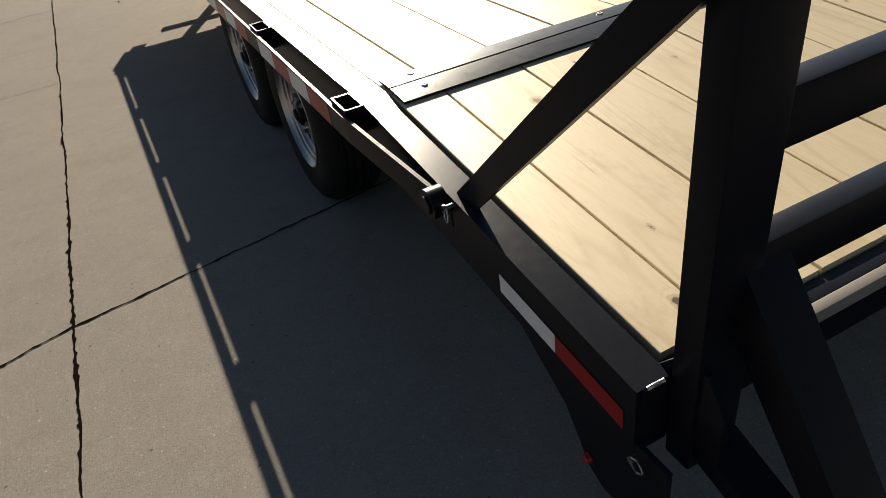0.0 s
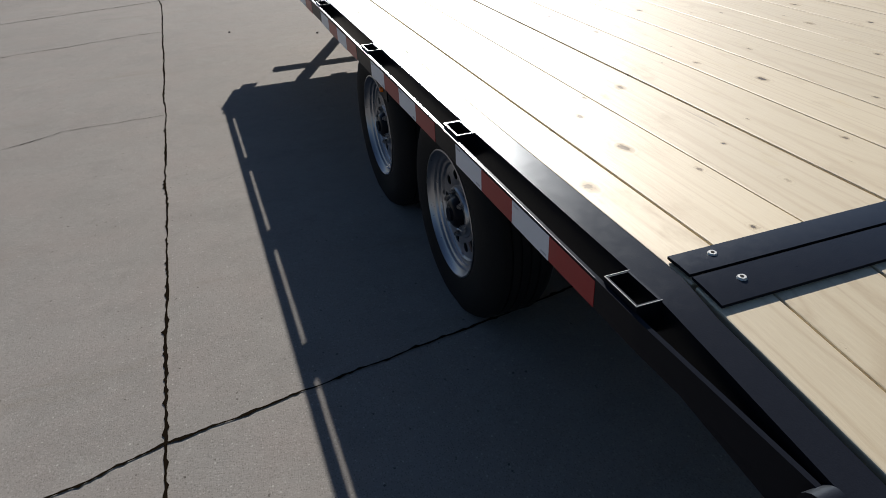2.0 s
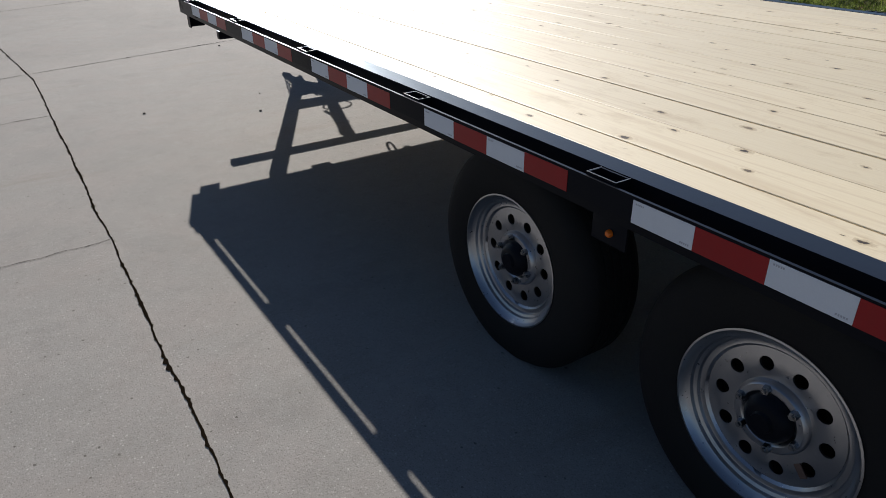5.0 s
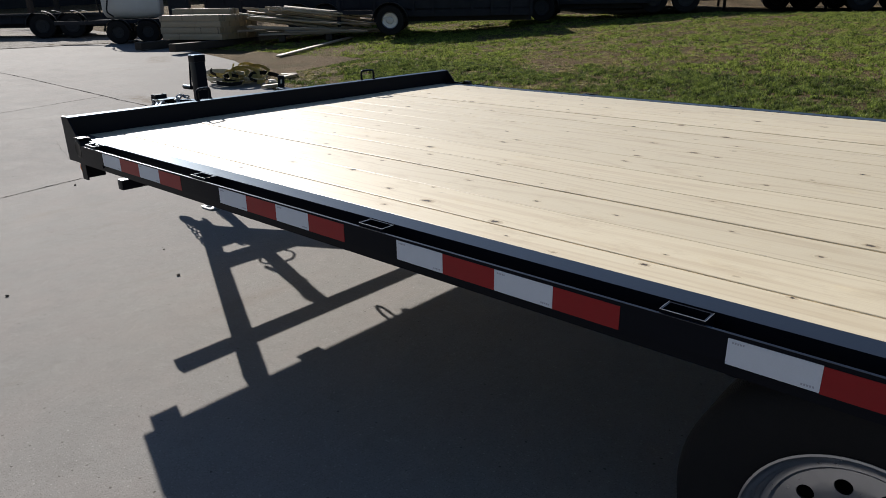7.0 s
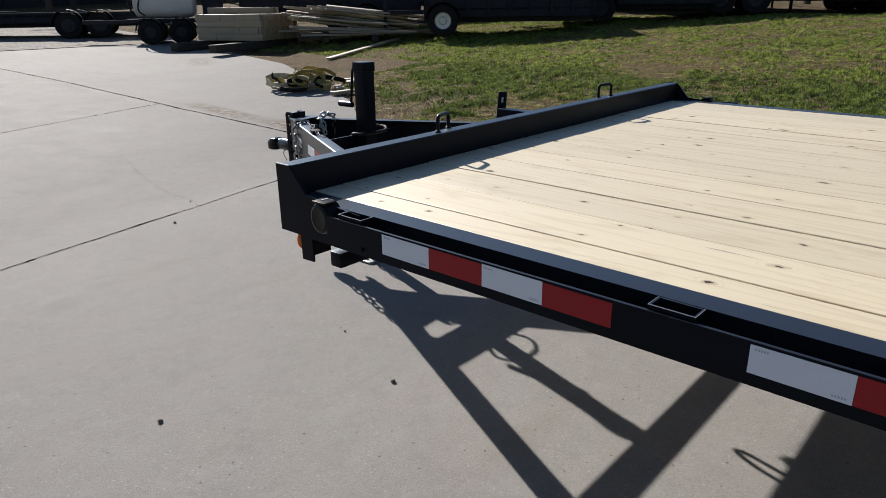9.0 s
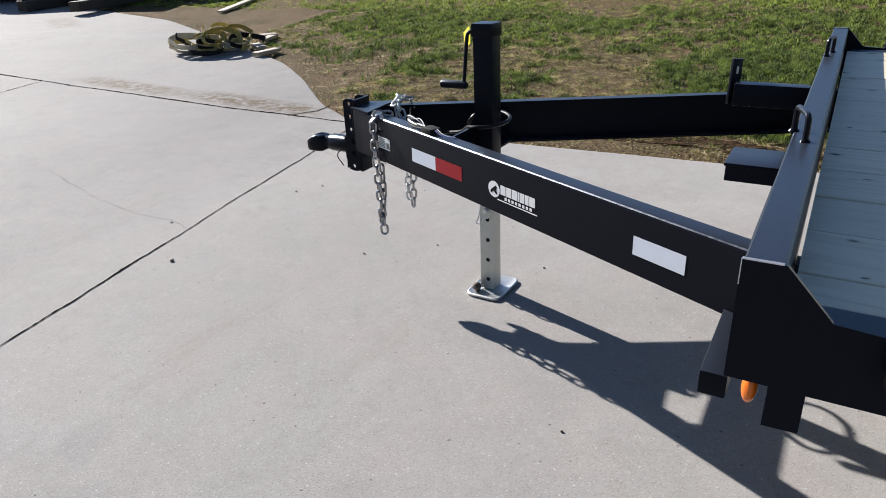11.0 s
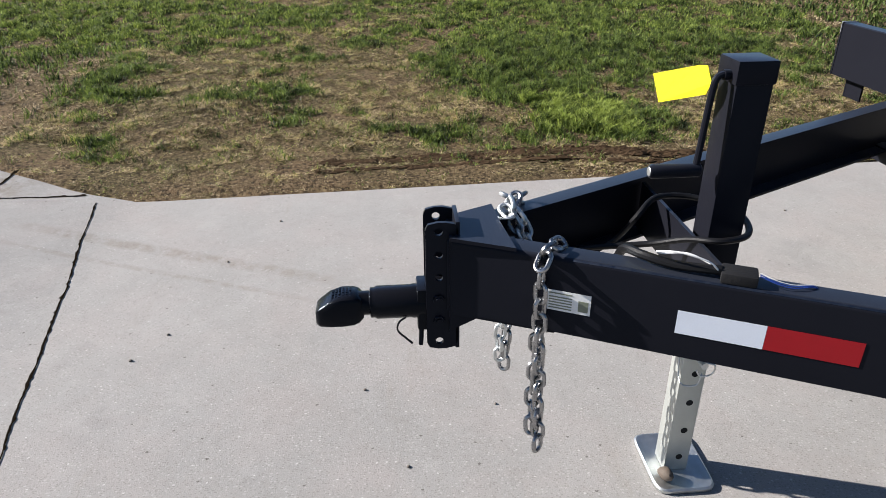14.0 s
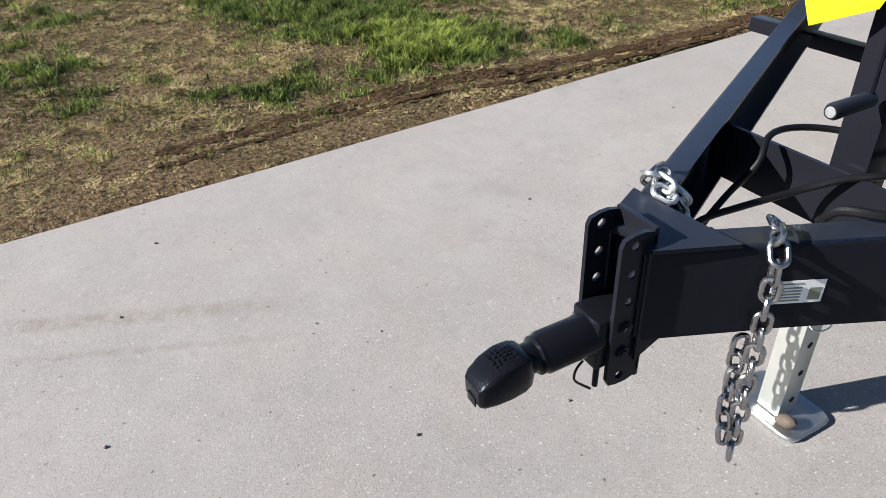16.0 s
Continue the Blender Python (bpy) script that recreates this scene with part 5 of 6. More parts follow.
# ---------------------------------------------------------------- yard behind
def small_wheel(m, r, w, parent, rim_r, rim_material=None):
    """A wheel of a yard machine, its axle along local x."""
    bm = bmesh.new()
    spin(bm, [(0.0, rim_r), (-0.01, rim_r * 1.15), (0.0, r * 0.95), (0.02, r), (w - 0.02, r), (w, r * 0.95), (w, rim_r)], (0, 0, 0), (1, 0, 0), 32)
    tyre_ob = part("tyre", bm, RUBBER, parent)
    tyre_ob.matrix_basis = m
    bm = bmesh.new()
    spin(bm, [(0.005, rim_r), (0.0, rim_r * 0.97), (0.03, rim_r * 0.9), (0.035, rim_r * 0.45), (0.02, rim_r * 0.4), (0.015, 0.0)], (0, 0, 0), (1, 0, 0), 28)
    for k in range(8):
        a = 2 * math.pi * k / 8
        rod(bm, (0.031, rim_r * 0.67 * math.cos(a), rim_r * 0.67 * math.sin(a)), (0.029, rim_r * 0.67 * math.cos(a), rim_r * 0.67 * math.sin(a)), rim_r * 0.12, None, 10)
    part("rim", bm, rim_material or GREY_METAL, tyre_ob, "spoked steel rim")
    return tyre_ob


def yard_trailer(at, heading, length, height, axles, label):
    """A black utility or dump trailer: ribbed box sides, wheels with fenders, frame, tongue."""
    t = thing("parked_trailer", (0, 0, 0), label, "trailer", "trailers parked in the yard")
    w = 2.0
    for k, q in enumerate(((-w / 2, -w / 2 + 0.05, -length / 2, length / 2), (w / 2 - 0.05, w / 2, -length / 2, length / 2), (-w / 2, w / 2, -length / 2, -length / 2 + 0.05), (-w / 2, w / 2, length / 2 - 0.05, length / 2))):
        part("side_wall", Box(*q, 0.58, 0.62 + height), DARK_METAL, t, soft=False)
    part("floor_frame", Box(-w / 2, w / 2, -length / 2, length / 2, 0.42, 0.63, bevel=0.01), DARK_METAL, t)
    n = int(length / 0.5)
    for k in range(n + 1):
        y = -length / 2 + 0.05 + k * (length - 0.1) / n
        for sx in (-w / 2 - 0.05, w / 2):
            part("side_rib", Box(sx, sx + 0.05, y - 0.03, y + 0.03, 0.46, 0.65 + height), DARK_METAL, t, soft=False)
    for sx in (-w / 2, w / 2):
        part("top_rail", Box(sx - 0.05, sx + 0.05, -length / 2, length / 2, 0.62 + height, 0.68 + height, bevel=0.01), DARK_METAL, t)
    for sx, rot in ((-w / 2 - 0.30, 0), (w / 2 + 0.30, 180)):
        for y in axles:
            small_wheel(pose(sx, y, 0.35, 0, 0, rot), 0.35, 0.21, t, 0.20, SILVER if length == 4.0 else None)
            bm = bmesh.new()
            a, b = (sx - 0.02, -w / 2) if rot == 0 else (w / 2, sx + 0.02)
            pts = [(y + 0.44 * math.cos(u), 0.36 + 0.42 * math.sin(u)) for u in np.linspace(0.1, math.pi - 0.1, 13)]
            prism(bm, pts + [(y + (q - y) * 0.97, z - 0.012) for q, z in pts[::-1]], "x", a, b)
            part("fender", bm, GREY_METAL, t)
    for sx in (-0.6, 0.6):
        part("frame_beam", Box(sx - 0.05, sx + 0.05, -length / 2, length / 2, 0.30, 0.43), DARK_METAL, t, soft=False)
    for s in (-1, 1):
        bm = loft(bmesh.new(), [[(s * 0.5 + dx, length / 2, z) for dx, z in ((-.05, .48), (.05, .48), (.05, .58), (-.05, .58))], [(s * 0.05 + dx, length / 2 + 1.2, z) for dx, z in ((-.05, .48), (.05, .48), (.05, .58), (-.05, .58))]])
        part("tongue_rail", bm, DARK_METAL, t, soft=False)
    part("jack", Box(-0.04, 0.04, length / 2 + 0.95, length / 2 + 1.03, 0.0, 1.0, bevel=0.004), DARK_METAL, t)
    t.matrix_basis = pose(*at, 0, 0, heading)
    return t


for x, y, heading, length, height, axles, label in (
        (13.60, 15.60, 41, 4.0, 0.30, (1.55,), "black dump trailer parked on the rise of the lawn"),
        (16.75, 14.05, 29, 4.4, 0.35, (0.6,), "black ribbed utility trailer parked behind the lawn"),
        (18.75, 11.5, 24, 5.0, 0.4, (0.0, 0.8), "black high-sided trailer parked behind the lawn"),
        (21.0, 7.2, 14, 5.6, 0.4, (-0.4, 0.45), "black high-sided trailer at the end of the row"),
        (12.9, 21.3, 45, 5.0, 0.5, (-1.0, -0.2), "black trailer behind the board pile"),
        (8.3, 27.2, 62, 4.6, 0.02, (-0.4, 0.4), "low black trailer behind the white tank"),
        (4.2, 28.8, 80, 5.0, 0.02, (-0.4, 0.4), "low black flat trailer on the gravel"),
        (20.9, 13.9, 27, 5.0, 0.6, (-0.4, 0.4), "black trailer behind the first row"),
        (22.8, 9.9, 19, 5.4, 0.6, (-0.4, 0.4), "black trailer behind the first row"),
        (24.6, 5.4, 12, 5.6, 0.6, (-0.4, 0.4), "black trailer behind the first row"),
        (18.0, 21.0, 42, 6.0, 0.9, (-0.4, 0.4), "black trailer in the second row"),
        (22.4, 16.0, 30, 6.0, 0.9, (-0.4, 0.4), "black trailer in the second row"),
        (26.0, 9.0, 16, 6.0, 0.9, (-0.4, 0.4), "black trailer in the second row")):
    yard_trailer((x, y, ground_z(x, y) - 0.01), heading, length, height, axles, label)

# white tank on a two-wheeled sprayer
tank = thing("tank_trailer", (0, 0, 0), "white plastic tank on a small wheeled sprayer trailer with dark hoses", "tank trailer")
bm = bmesh.new()
rings = []
for x, k in ((-0.75, 0.80), (-0.70, 0.92), (-0.5, 1.0), (0.5, 1.0), (0.70, 0.92), (0.75, 0.80)):
    rings.append([(x, 0.52 * k * math.copysign(abs(math.cos(a)) ** 0.6, math.cos(a)), 1.18 + 0.55 * k * math.copysign(abs(math.sin(a)) ** 0.6, math.sin(a))) for a in np.linspace(0, 2 * math.pi, 25)[:-1]])
part("tank", loft(bm, rings), TANK_WHITE, tank, "white plastic tank")
part("frame", Box(-0.95, 0.95, -0.5, 0.5, 0.52, 0.62, bevel=0.01), DARK_METAL, tank)
for x, yy, rot in ((-0.38, -0.78, 90), (0.38, -0.78, 90), (-0.38, 0.78, -90), (0.38, 0.78, -90)):
    small_wheel(pose(x, yy, 0.30, 0, 0, rot), 0.30, 0.18, tank, 0.15)
    bm = bmesh.new()
    s = 1 if yy > 0 else -1
    pts = [(x + 0.35 * math.cos(u), 0.31 + 0.35 * math.sin(u)) for u in np.linspace(0.1, math.pi - 0.1, 11)]
    prism(bm, pts + [(p, z - 0.015) for p, z in pts[::-1]], "y", min(yy, yy - s * 0.24), max(yy, yy - s * 0.24))
    part("fender", bm, GREY_METAL, tank)
bm = bmesh.new()
hose(bm, [(-0.75, -0.55, 0.7), (-0.82, -0.60, 1.1), (-0.70, -0.58, 1.4), (-0.55, -0.6, 1.2), (-0.6, -0.6, 0.85), (-0.45, -0.6, 0.7)], 0.022, 8, 8)
part("hose", bm, CABLE, tank, "looped black hose")
part("pump_box", Box(0.95, 1.45, -0.35, 0.35, 0.62, 1.25, bevel=0.02), DARK_METAL, tank)
part("drawbar", Box(-2.1, -0.95, -0.05, 0.05, 0.50, 0.60, bevel=0.01), DARK_METAL, tank)
tank.matrix_basis = pose(8.75, 23.25, yard_z(23.25), 0, 0, -34)

# squared timbers in a bundle on dark bearers
stack = thing("timber_stack", (0, 0, 0), "bundle of squared yellow timbers stacked on dark bearers", "timber")
TIMB = mesh_of(Box(-0.068, 0.068, -0.92, 0.92, -0.074, 0.074, bevel=0.006), "timber", TIMBER)
rng = random.Random(3)
for row in range(4):
    for k in range(12):
        piece("timber", TIMB, stack, pose(0.07 + 0.14 * k, rng.uniform(-0.03, 0.03), 0.285 + 0.151 * row))
for k in range(3):
    piece("timber", TIMB, stack, pose(0.9 + 0.15 * k, 0.25 + rng.uniform(-0.1, 0.1), 0.285 + 0.151 * 4))
for x, y in ((-1.65, -0.74), (-1.15, 0.70)):
    part("bearer", Box(x, 1.75, y - 0.10, y + 0.10, 0.03, 0.205, bevel=0.01), DARK_WOOD, stack, "dark weathered bearer")
stack.matrix_basis = pose(8.70, 20.25, ground_z(8.7, 20.25), 0, 0, 22)

pile = thing("board_pile", (0, 0, 0), "untidy heap of loose weathered boards sliding off a stack", "boards")
rng = random.Random(8)
for k in range(44):
    # old boards low in the heap, newer ones slid over them
    old = k < 16
    L, w = rng.uniform(1.6, 3.0), rng.uniform(0.09, 0.14)
    me = mesh_of(Box(-L / 2, L / 2, -w, w, -0.022, 0.022, bevel=0.004), "board", OLD_BOARD if old or k % 4 == 0 else TIMBER)
    if old:
        at = pose(rng.uniform(-0.5, 1.0), -0.62 + 0.31 * (k % 5) + rng.uniform(-0.05, 0.05), 0.185 + 0.05 * (k // 5), rng.uniform(-2, 2), rng.uniform(-1, 3), rng.uniform(-6, 6))
    else:
        at = pose(rng.uniform(-0.7, 0.7), rng.uniform(-0.55, 0.6), 0.36 + 0.014 * (k - 16), rng.uniform(-5, 5), rng.uniform(4, 9), rng.uniform(-9, 9))
    piece("board", me, pile, at)
for x in (-0.7, 0.5):
    part("bearer", Box(x - 0.08, x + 0.08, -0.7, 0.7, 0.0, 0.16, bevel=0.01), DARK_WOOD, pile, "dark weathered bearer")
pile.matrix_basis = pose(11.2, 18.6, ground_z(11.2, 18.6), 0, 0, -38)
long_board = solo("loose_board", Box(-1.7, 1.7, -0.07, 0.07, 0.0, 0.035, bevel=0.004), TIMBER, "pale loose board lying on the ground at the lawn's edge", "board")
long_board.matrix_basis = pose(10.1, 16.9, ground_z(10.1, 16.9) + 0.03, 0, -4, 20)

# yellow straps and offcuts where the lawn meets the concrete
heap = thing("strap_heap", (0, 0, 0), "tangled heap of yellow straps and rags on the concrete edge", "straps")
rng = random.Random(12)
for k in range(30):
    # each strap is a loop of wide webbing standing and lying on the heap
    c = Vector((rng.uniform(-0.30, 0.34), rng.uniform(-0.40, 0.42), rng.uniform(0.02, 0.10)))
    r1, r2, turn, tilt = rng.uniform(0.10, 0.26), rng.uniform(0.07, 0.17), rng.uniform(0, 6.3), rng.uniform(0.1, 1.2)
    sweep = rng.uniform(2.2, 5.0)
    bm = bmesh.new()
    rings = []
    for i in range(19):
        u = turn + sweep * i / 18
        q = c + Vector((r1 * math.cos(u), r1 * math.sin(u) * math.cos(tilt), r2 * (1 + math.sin(u)) * math.sin(tilt)))
        q += Vector((noise.noise((k, i * 0.3, 0)), noise.noise((k, i * 0.3, 5)), 0)) * 0.05
        n = Vector((0.3 * math.cos(u), -math.sin(tilt) + 0.3 * math.sin(u), math.cos(tilt))).normalized()
        w, t = n * 0.036, Vector((math.cos(u), math.sin(u), 0)) * 0.002
        rings.append([q + w + t, q + w - t, q - w - t, q - w + t])
    for r in rings:
        for i, q in enumerate(r):
            r[i] = Vector((q.x, q.y, max(q.z, 0.004 + 0.001 * i)))
    part("strap", loft(bm, rings), (STRAP_YELLOW, STRAP_YELLOW, STRAP_PALE, STRAP_YELLOW, RUBBER)[k % 5], heap, ("", "", "pale worn strap", "", "black rubber strap")[k % 5], soft=False)
heap.matrix_basis = pose(5.62, 13.38, yard_z(13.38) + 0.004, 0, 0, -8)
for k, (x, y, a, L) in enumerate(((6.56, 13.40, 20, 0.34), (5.70, 12.62, -5, 0.36), (6.35, 13.75, 40, 0.22), (5.98, 13.02, 60, 0.30), (6.75, 13.6, -25, 0.28))):
    ob = solo("wood_offcut", Box(-L / 2, L / 2, -0.06, 0.06, 0, 0.04, bevel=0.004), TIMBER, "pale wood offcut lying near the yellow straps", "offcut", "offcuts by the straps")
    ob.matrix_basis = pose(x, y, ground_z(x, y) + 0.02, rng.uniform(-4, 4), rng.uniform(-4, 4), a)

# long shed far behind, closing the view
shed = thing("far_building", (0, 0, 0), "long low dark metal building far behind the yard", "building")
part("wall", Box(-30, 30, -4, 4, 0, 3.6), GREY_METAL, shed)
bm = prism(bmesh.new(), [(-4.4, 3.6), (4.4, 3.6), (0, 5.0)], "x", -30.4, 30.4)
part("roof", bm, DARK_METAL, shed, soft=False)
for k in range(9):
    part("door", Box(-26 + 6 * k, -22.5 + 6 * k, -4.06, -4.0, 0, 3.0), DARK_METAL, shed)
shed.matrix_basis = pose(24, 47, 1.2, 0, 0, -38)

# bare trees and brush behind the yard
BARK = plain_material("grey_bark", (0.075, 0.062, 0.055), 0.9, 0.35, 5, 0.5, spec=0.1)
TWIGS = plain_material("brown_twigs", (0.085, 0.066, 0.056), 0.9, 0.4, 2, 0.0, spec=0.05)


def bare_tree(x, y, tall, seed, label):
    rng = random.Random(seed)
    z = ground_z(x, y) - 0.1
    tree = thing("tree", (x, y, z), label, "tree", "bare trees behind the yard")
    root = Vector((x, y, z))
    bend = Vector((rng.uniform(-0.06, 0.06), rng.uniform(-0.06, 0.06), 1.0))
    bm = bmesh.new()
    spine = [root + bend * tall * k / 6 + Vector((rng.uniform(-0.12, 0.12), rng.uniform(-0.12, 0.12), 0)) * (k > 0) for k in range(7)]
    for k in range(6):
        rod(bm, spine[k], spine[k + 1], 0.16 * (1 - k / 7), 0.16 * (1 - (k + 1) / 7), 8)
    ends = []
    for k in range(16):
        f = rng.uniform(0.12, 0.95)
        p = spine[0].lerp(spine[-1], f)
        a = rng.uniform(0, 6.3)
        reach = tall * rng.uniform(0.16, 0.34) * (1.15 - 0.7 * f)
        q = p + Vector((math.cos(a) * reach, math.sin(a) * reach, reach * rng.uniform(0.4, 1.1)))
        rod(bm, p, q, 0.05 * (1.2 - f), 0.012, 6)
        ends.append((p, q))
    part("trunk", bm, BARK, tree)
    verts, faces = [], []
    for p, q in ends:
        for _ in range(46):
            c = p.lerp(q, rng.uniform(0.3, 1.05))
            d = Vector((rng.gauss(0, 1), rng.gauss(0, 1), rng.gauss(0.5, 0.8))).normalized() * rng.uniform(0.25, 0.8)
            w = d.orthogonal().normalized() * rng.uniform(0.008, 0.02)
            k = len(verts)
            verts += [c - w - root, c + w - root, c + d - root, c + w * 3 + d * 0.6 - root]
            faces += [(k, k + 1, k + 2), (k + 1, k + 3, k + 2)]
    me = bpy.data.meshes.new("crown")
    me.from_pydata(verts, [], faces)
    me.materials.append(TWIGS)
    crown = new("crown", me)
    crown.parent = tree
    tagged(crown, "thin bare brown twigs")


for k in range(26):
    a = math.radians(-4 + 3.5 * k + 1.3 * math.sin(k * 2.3))
    r = 40 + 4.5 * math.sin(k * 1.9)
    bare_tree(r * math.sin(a), 4 + r * math.cos(a), 6.2 + 1.3 * math.sin(k * 3.1), 40 + k, "bare grey-brown tree with thin twigs behind the yard")

# pebbles and crumbs lying on the concrete
for k, (x, y, r) in enumerate(((0.073, 6.972, 0.011), (0.754, 6.564, 0.012), (0.907, 7.01, 0.006), (2.325, 9.035, 0.006), (1.212, 9.01, 0.012), (1.975, 8.366, 0.006),
        (1.656, 8.247, 0.006), (2.185, 9.112, 0.007), (2.84, 8.94, 0.006), (3.22, 8.78, 0.006), (1.88, 7.99, 0.005), (2.77, 7.50, 0.006),
        (3.12, 6.45, 0.006), (1.866, 7.455, 0.006), (2.369, 8.285, 0.004), (2.50, 8.436, 0.004), (1.538, 9.404, 0.007))):
    bm = bmesh.new()
    r *= 0.8
    bmesh.ops.create_icosphere(bm, subdivisions=2, radius=r)
    for v in bm.verts:
        v.co *= 1 + 0.35 * noise.noise(v.co * 90 + Vector((k, 0, 0)))
        v.co.z *= 0.7
    ob = solo("pebble", bm, PEBBLE, "small dark pebble lying on the concrete", "pebble", "pebbles on the concrete")
    ob.location = (x, y, yard_z(y) + r * 0.55)

# a fallen leaf and a twig lying in the lawn
bm = bmesh.new()
rows = []
for i in range(9):
    u = i / 8
    w = 0.022 * math.sin(math.pi * min(1, u * 0.96 + 0.03)) ** 0.8
    z = 0.012 * math.sin(2.6 * u)
    rows.append([bm.verts.new((s * w, (u - 0.5) * 0.085, z + 0.35 * abs(s) * w)) for s in (-1, -0.5, 0, 0.5, 1)])
for a, b in zip(rows, rows[1:]):
    for i in range(4):
        bm.faces.new((a[i], a[i + 1], b[i + 1], b[i]))
bmesh.ops.solidify(bm, geom=bm.faces[:], thickness=0.0012)
leaf = solo("dead_leaf", bm, TIMBER, "pale curled dead leaf lying on the lawn", "leaf")
leaf.matrix_basis = pose(4.72, 7.13, soil_z(4.72, 7.13) + 0.022, 8, -6, 50)
bm = bmesh.new()
rings = []
for i in range(8):
    u = i / 7
    c = Vector(((u - 0.5) * 0.16, 0.012 * math.sin(5 * u), 0.006 * math.sin(3 * u)))
    r = 0.005 * (1 - 0.55 * u)
    rings.append([bm.verts.new(c + Vector((0, r * math.cos(q * math.pi / 3), r * math.sin(q * math.pi / 3)))) for q in range(6)])
for a, b in zip(rings, rings[1:]):
    for q in range(6):
        bm.faces.new((a[q], a[(q + 1) % 6], b[(q + 1) % 6], b[q]))
bm.faces.new(rings[0])
bm.faces.new(rings[-1][::-1])
twig = solo("twig", bm, MUD, "short dark crooked twig lying on the lawn", "twig")
twig.matrix_basis = pose(4.70, 8.78, soil_z(4.70, 8.78) + 0.02, 0, 0, 35)

# muddy rut along the concrete edge, torn up and broken
RUT_Y = [3.0, 5.25, 6.5, 7.47, 7.93, 8.25, 8.9]
RUT_X = [3.95, 3.90, 3.96, 4.06, 4.06, 4.03, 3.95]
rng = np.random.default_rng(21)
n = 8500
cy = rng.uniform(3.2, 8.75, n)
lane = rng.random(n) < 0.72
spread = np.where(lane, 0.027, 0.012)
wander = np.array([noise.noise((v * 1.7, 0.0, 3.0)) for v in cy])
dense = np.array([noise.noise((v * 2.6, 9.0, 1.0)) for v in cy])
keep = rng.random(n) < np.clip(0.75 + 0.8 * dense, 0.1, 1) * np.clip((8.75 - cy) * 1.3, 0, 1)
cx = np.interp(cy, RUT_Y, RUT_X) - np.where(lane, 0.0, 0.135) + 0.03 * wander + rng.normal(0, 1, n) * spread
cx, cy = cx[keep], cy[keep]
size = rng.uniform(0.005, 0.014, len(cx))
verts, faces = [], []
for x, y, r in zip(cx, cy, size):
    k, z = len(verts), soil_z(x, y)
    t = rng.uniform(0, 2 * math.pi)
    j = rng.uniform(0.6, 1.4, 6)
    for i in range(4):
        q = t + i * math.pi / 2
        verts.append((x + r * j[i] * math.cos(q), y + 2.4 * r * j[i] * math.sin(q), z + 0.004 * j[i]))
    verts += [(x, y, z + r * 0.75 * j[4]), (x, y, z - r)]
    faces += [(k + i, k + (i + 1) % 4, k + 4) for i in range(4)] + [(k + (i + 1) % 4, k + i, k + 5) for i in range(4)]
me = bpy.data.meshes.new("mud_clods")
me.from_pydata(verts, [], faces)
me.materials.append(MUD)
tagged(new("mud_clods", me), "dark torn mud clods along a wheel rut beside the concrete", "mud", kind="stuff")


def field(x, y, freq, seed):
    """Smooth random values in -1 to 1 over the plan."""
    g = np.random.default_rng(seed).uniform(-1, 1, (256, 256))
    u, v = x * freq + 40.0, y * freq + 40.0
    i, j = np.floor(u).astype(int), np.floor(v).astype(int)
    s, t = u - i, v - j
    s, t = s * s * (3 - 2 * s), t * t * (3 - 2 * t)
    p = lambda a, b: g[(i + a) % 256, (j + b) % 256]
    return (p(0, 0) * (1 - s) + p(1, 0) * s) * (1 - t) + (p(0, 1) * (1 - s) + p(1, 1) * s) * t


def greenness(x, y, d):
    """How green the lawn is: two lush stretches, small tufts, a trodden strip along the concrete."""
    spot = lambda cx, cy, rx, ry: np.exp(-((x - cx) / rx) ** 2 - ((y - cy) / ry) ** 2)
    g = -0.10 + 0.38 * field(x, y, 0.55, 1) + 0.50 * field(x, y, 2.1, 2) + 0.45 * field(x, y, 6.0, 3)
    g += 1.5 * spot(5.85, 7.2, 1.0, 0.75) + 1.1 * spot(7.0, 6.3, 1.6, 1.1) + 0.9 * spot(7.9, 12.1, 1.6, 1.3) + 0.5 * spot(7.2, 10.8, 0.7, 0.5)
    g += 1.6 * spot(4.62, 7.05, 0.30, 0.24) + 0.8 * spot(5.35, 9.02, 0.12, 0.26) + 0.7 * spot(5.27, 10.43, 0.13, 0.3) + 0.6 * spot(4.45, 8.03, 0.12, 0.25)
    g += 0.7 * spot(11.9, 15.6, 1.8, 1.2) + 0.30 * np.clip((x - 6.5) / 3, 0, 1)
    g -= 1.0 * spot(5.72, 8.42, 0.55, 0.32) + 0.5 * spot(5.8, 9.4, 0.8, 0.5) + 0.3 * spot(4.4, 9.2, 0.8, 1.2) + 0.6 * spot(10.2, 9.4, 1.4, 1.2)
    return g - 0.45 * np.clip(1 - d / 0.55, 0, 1)


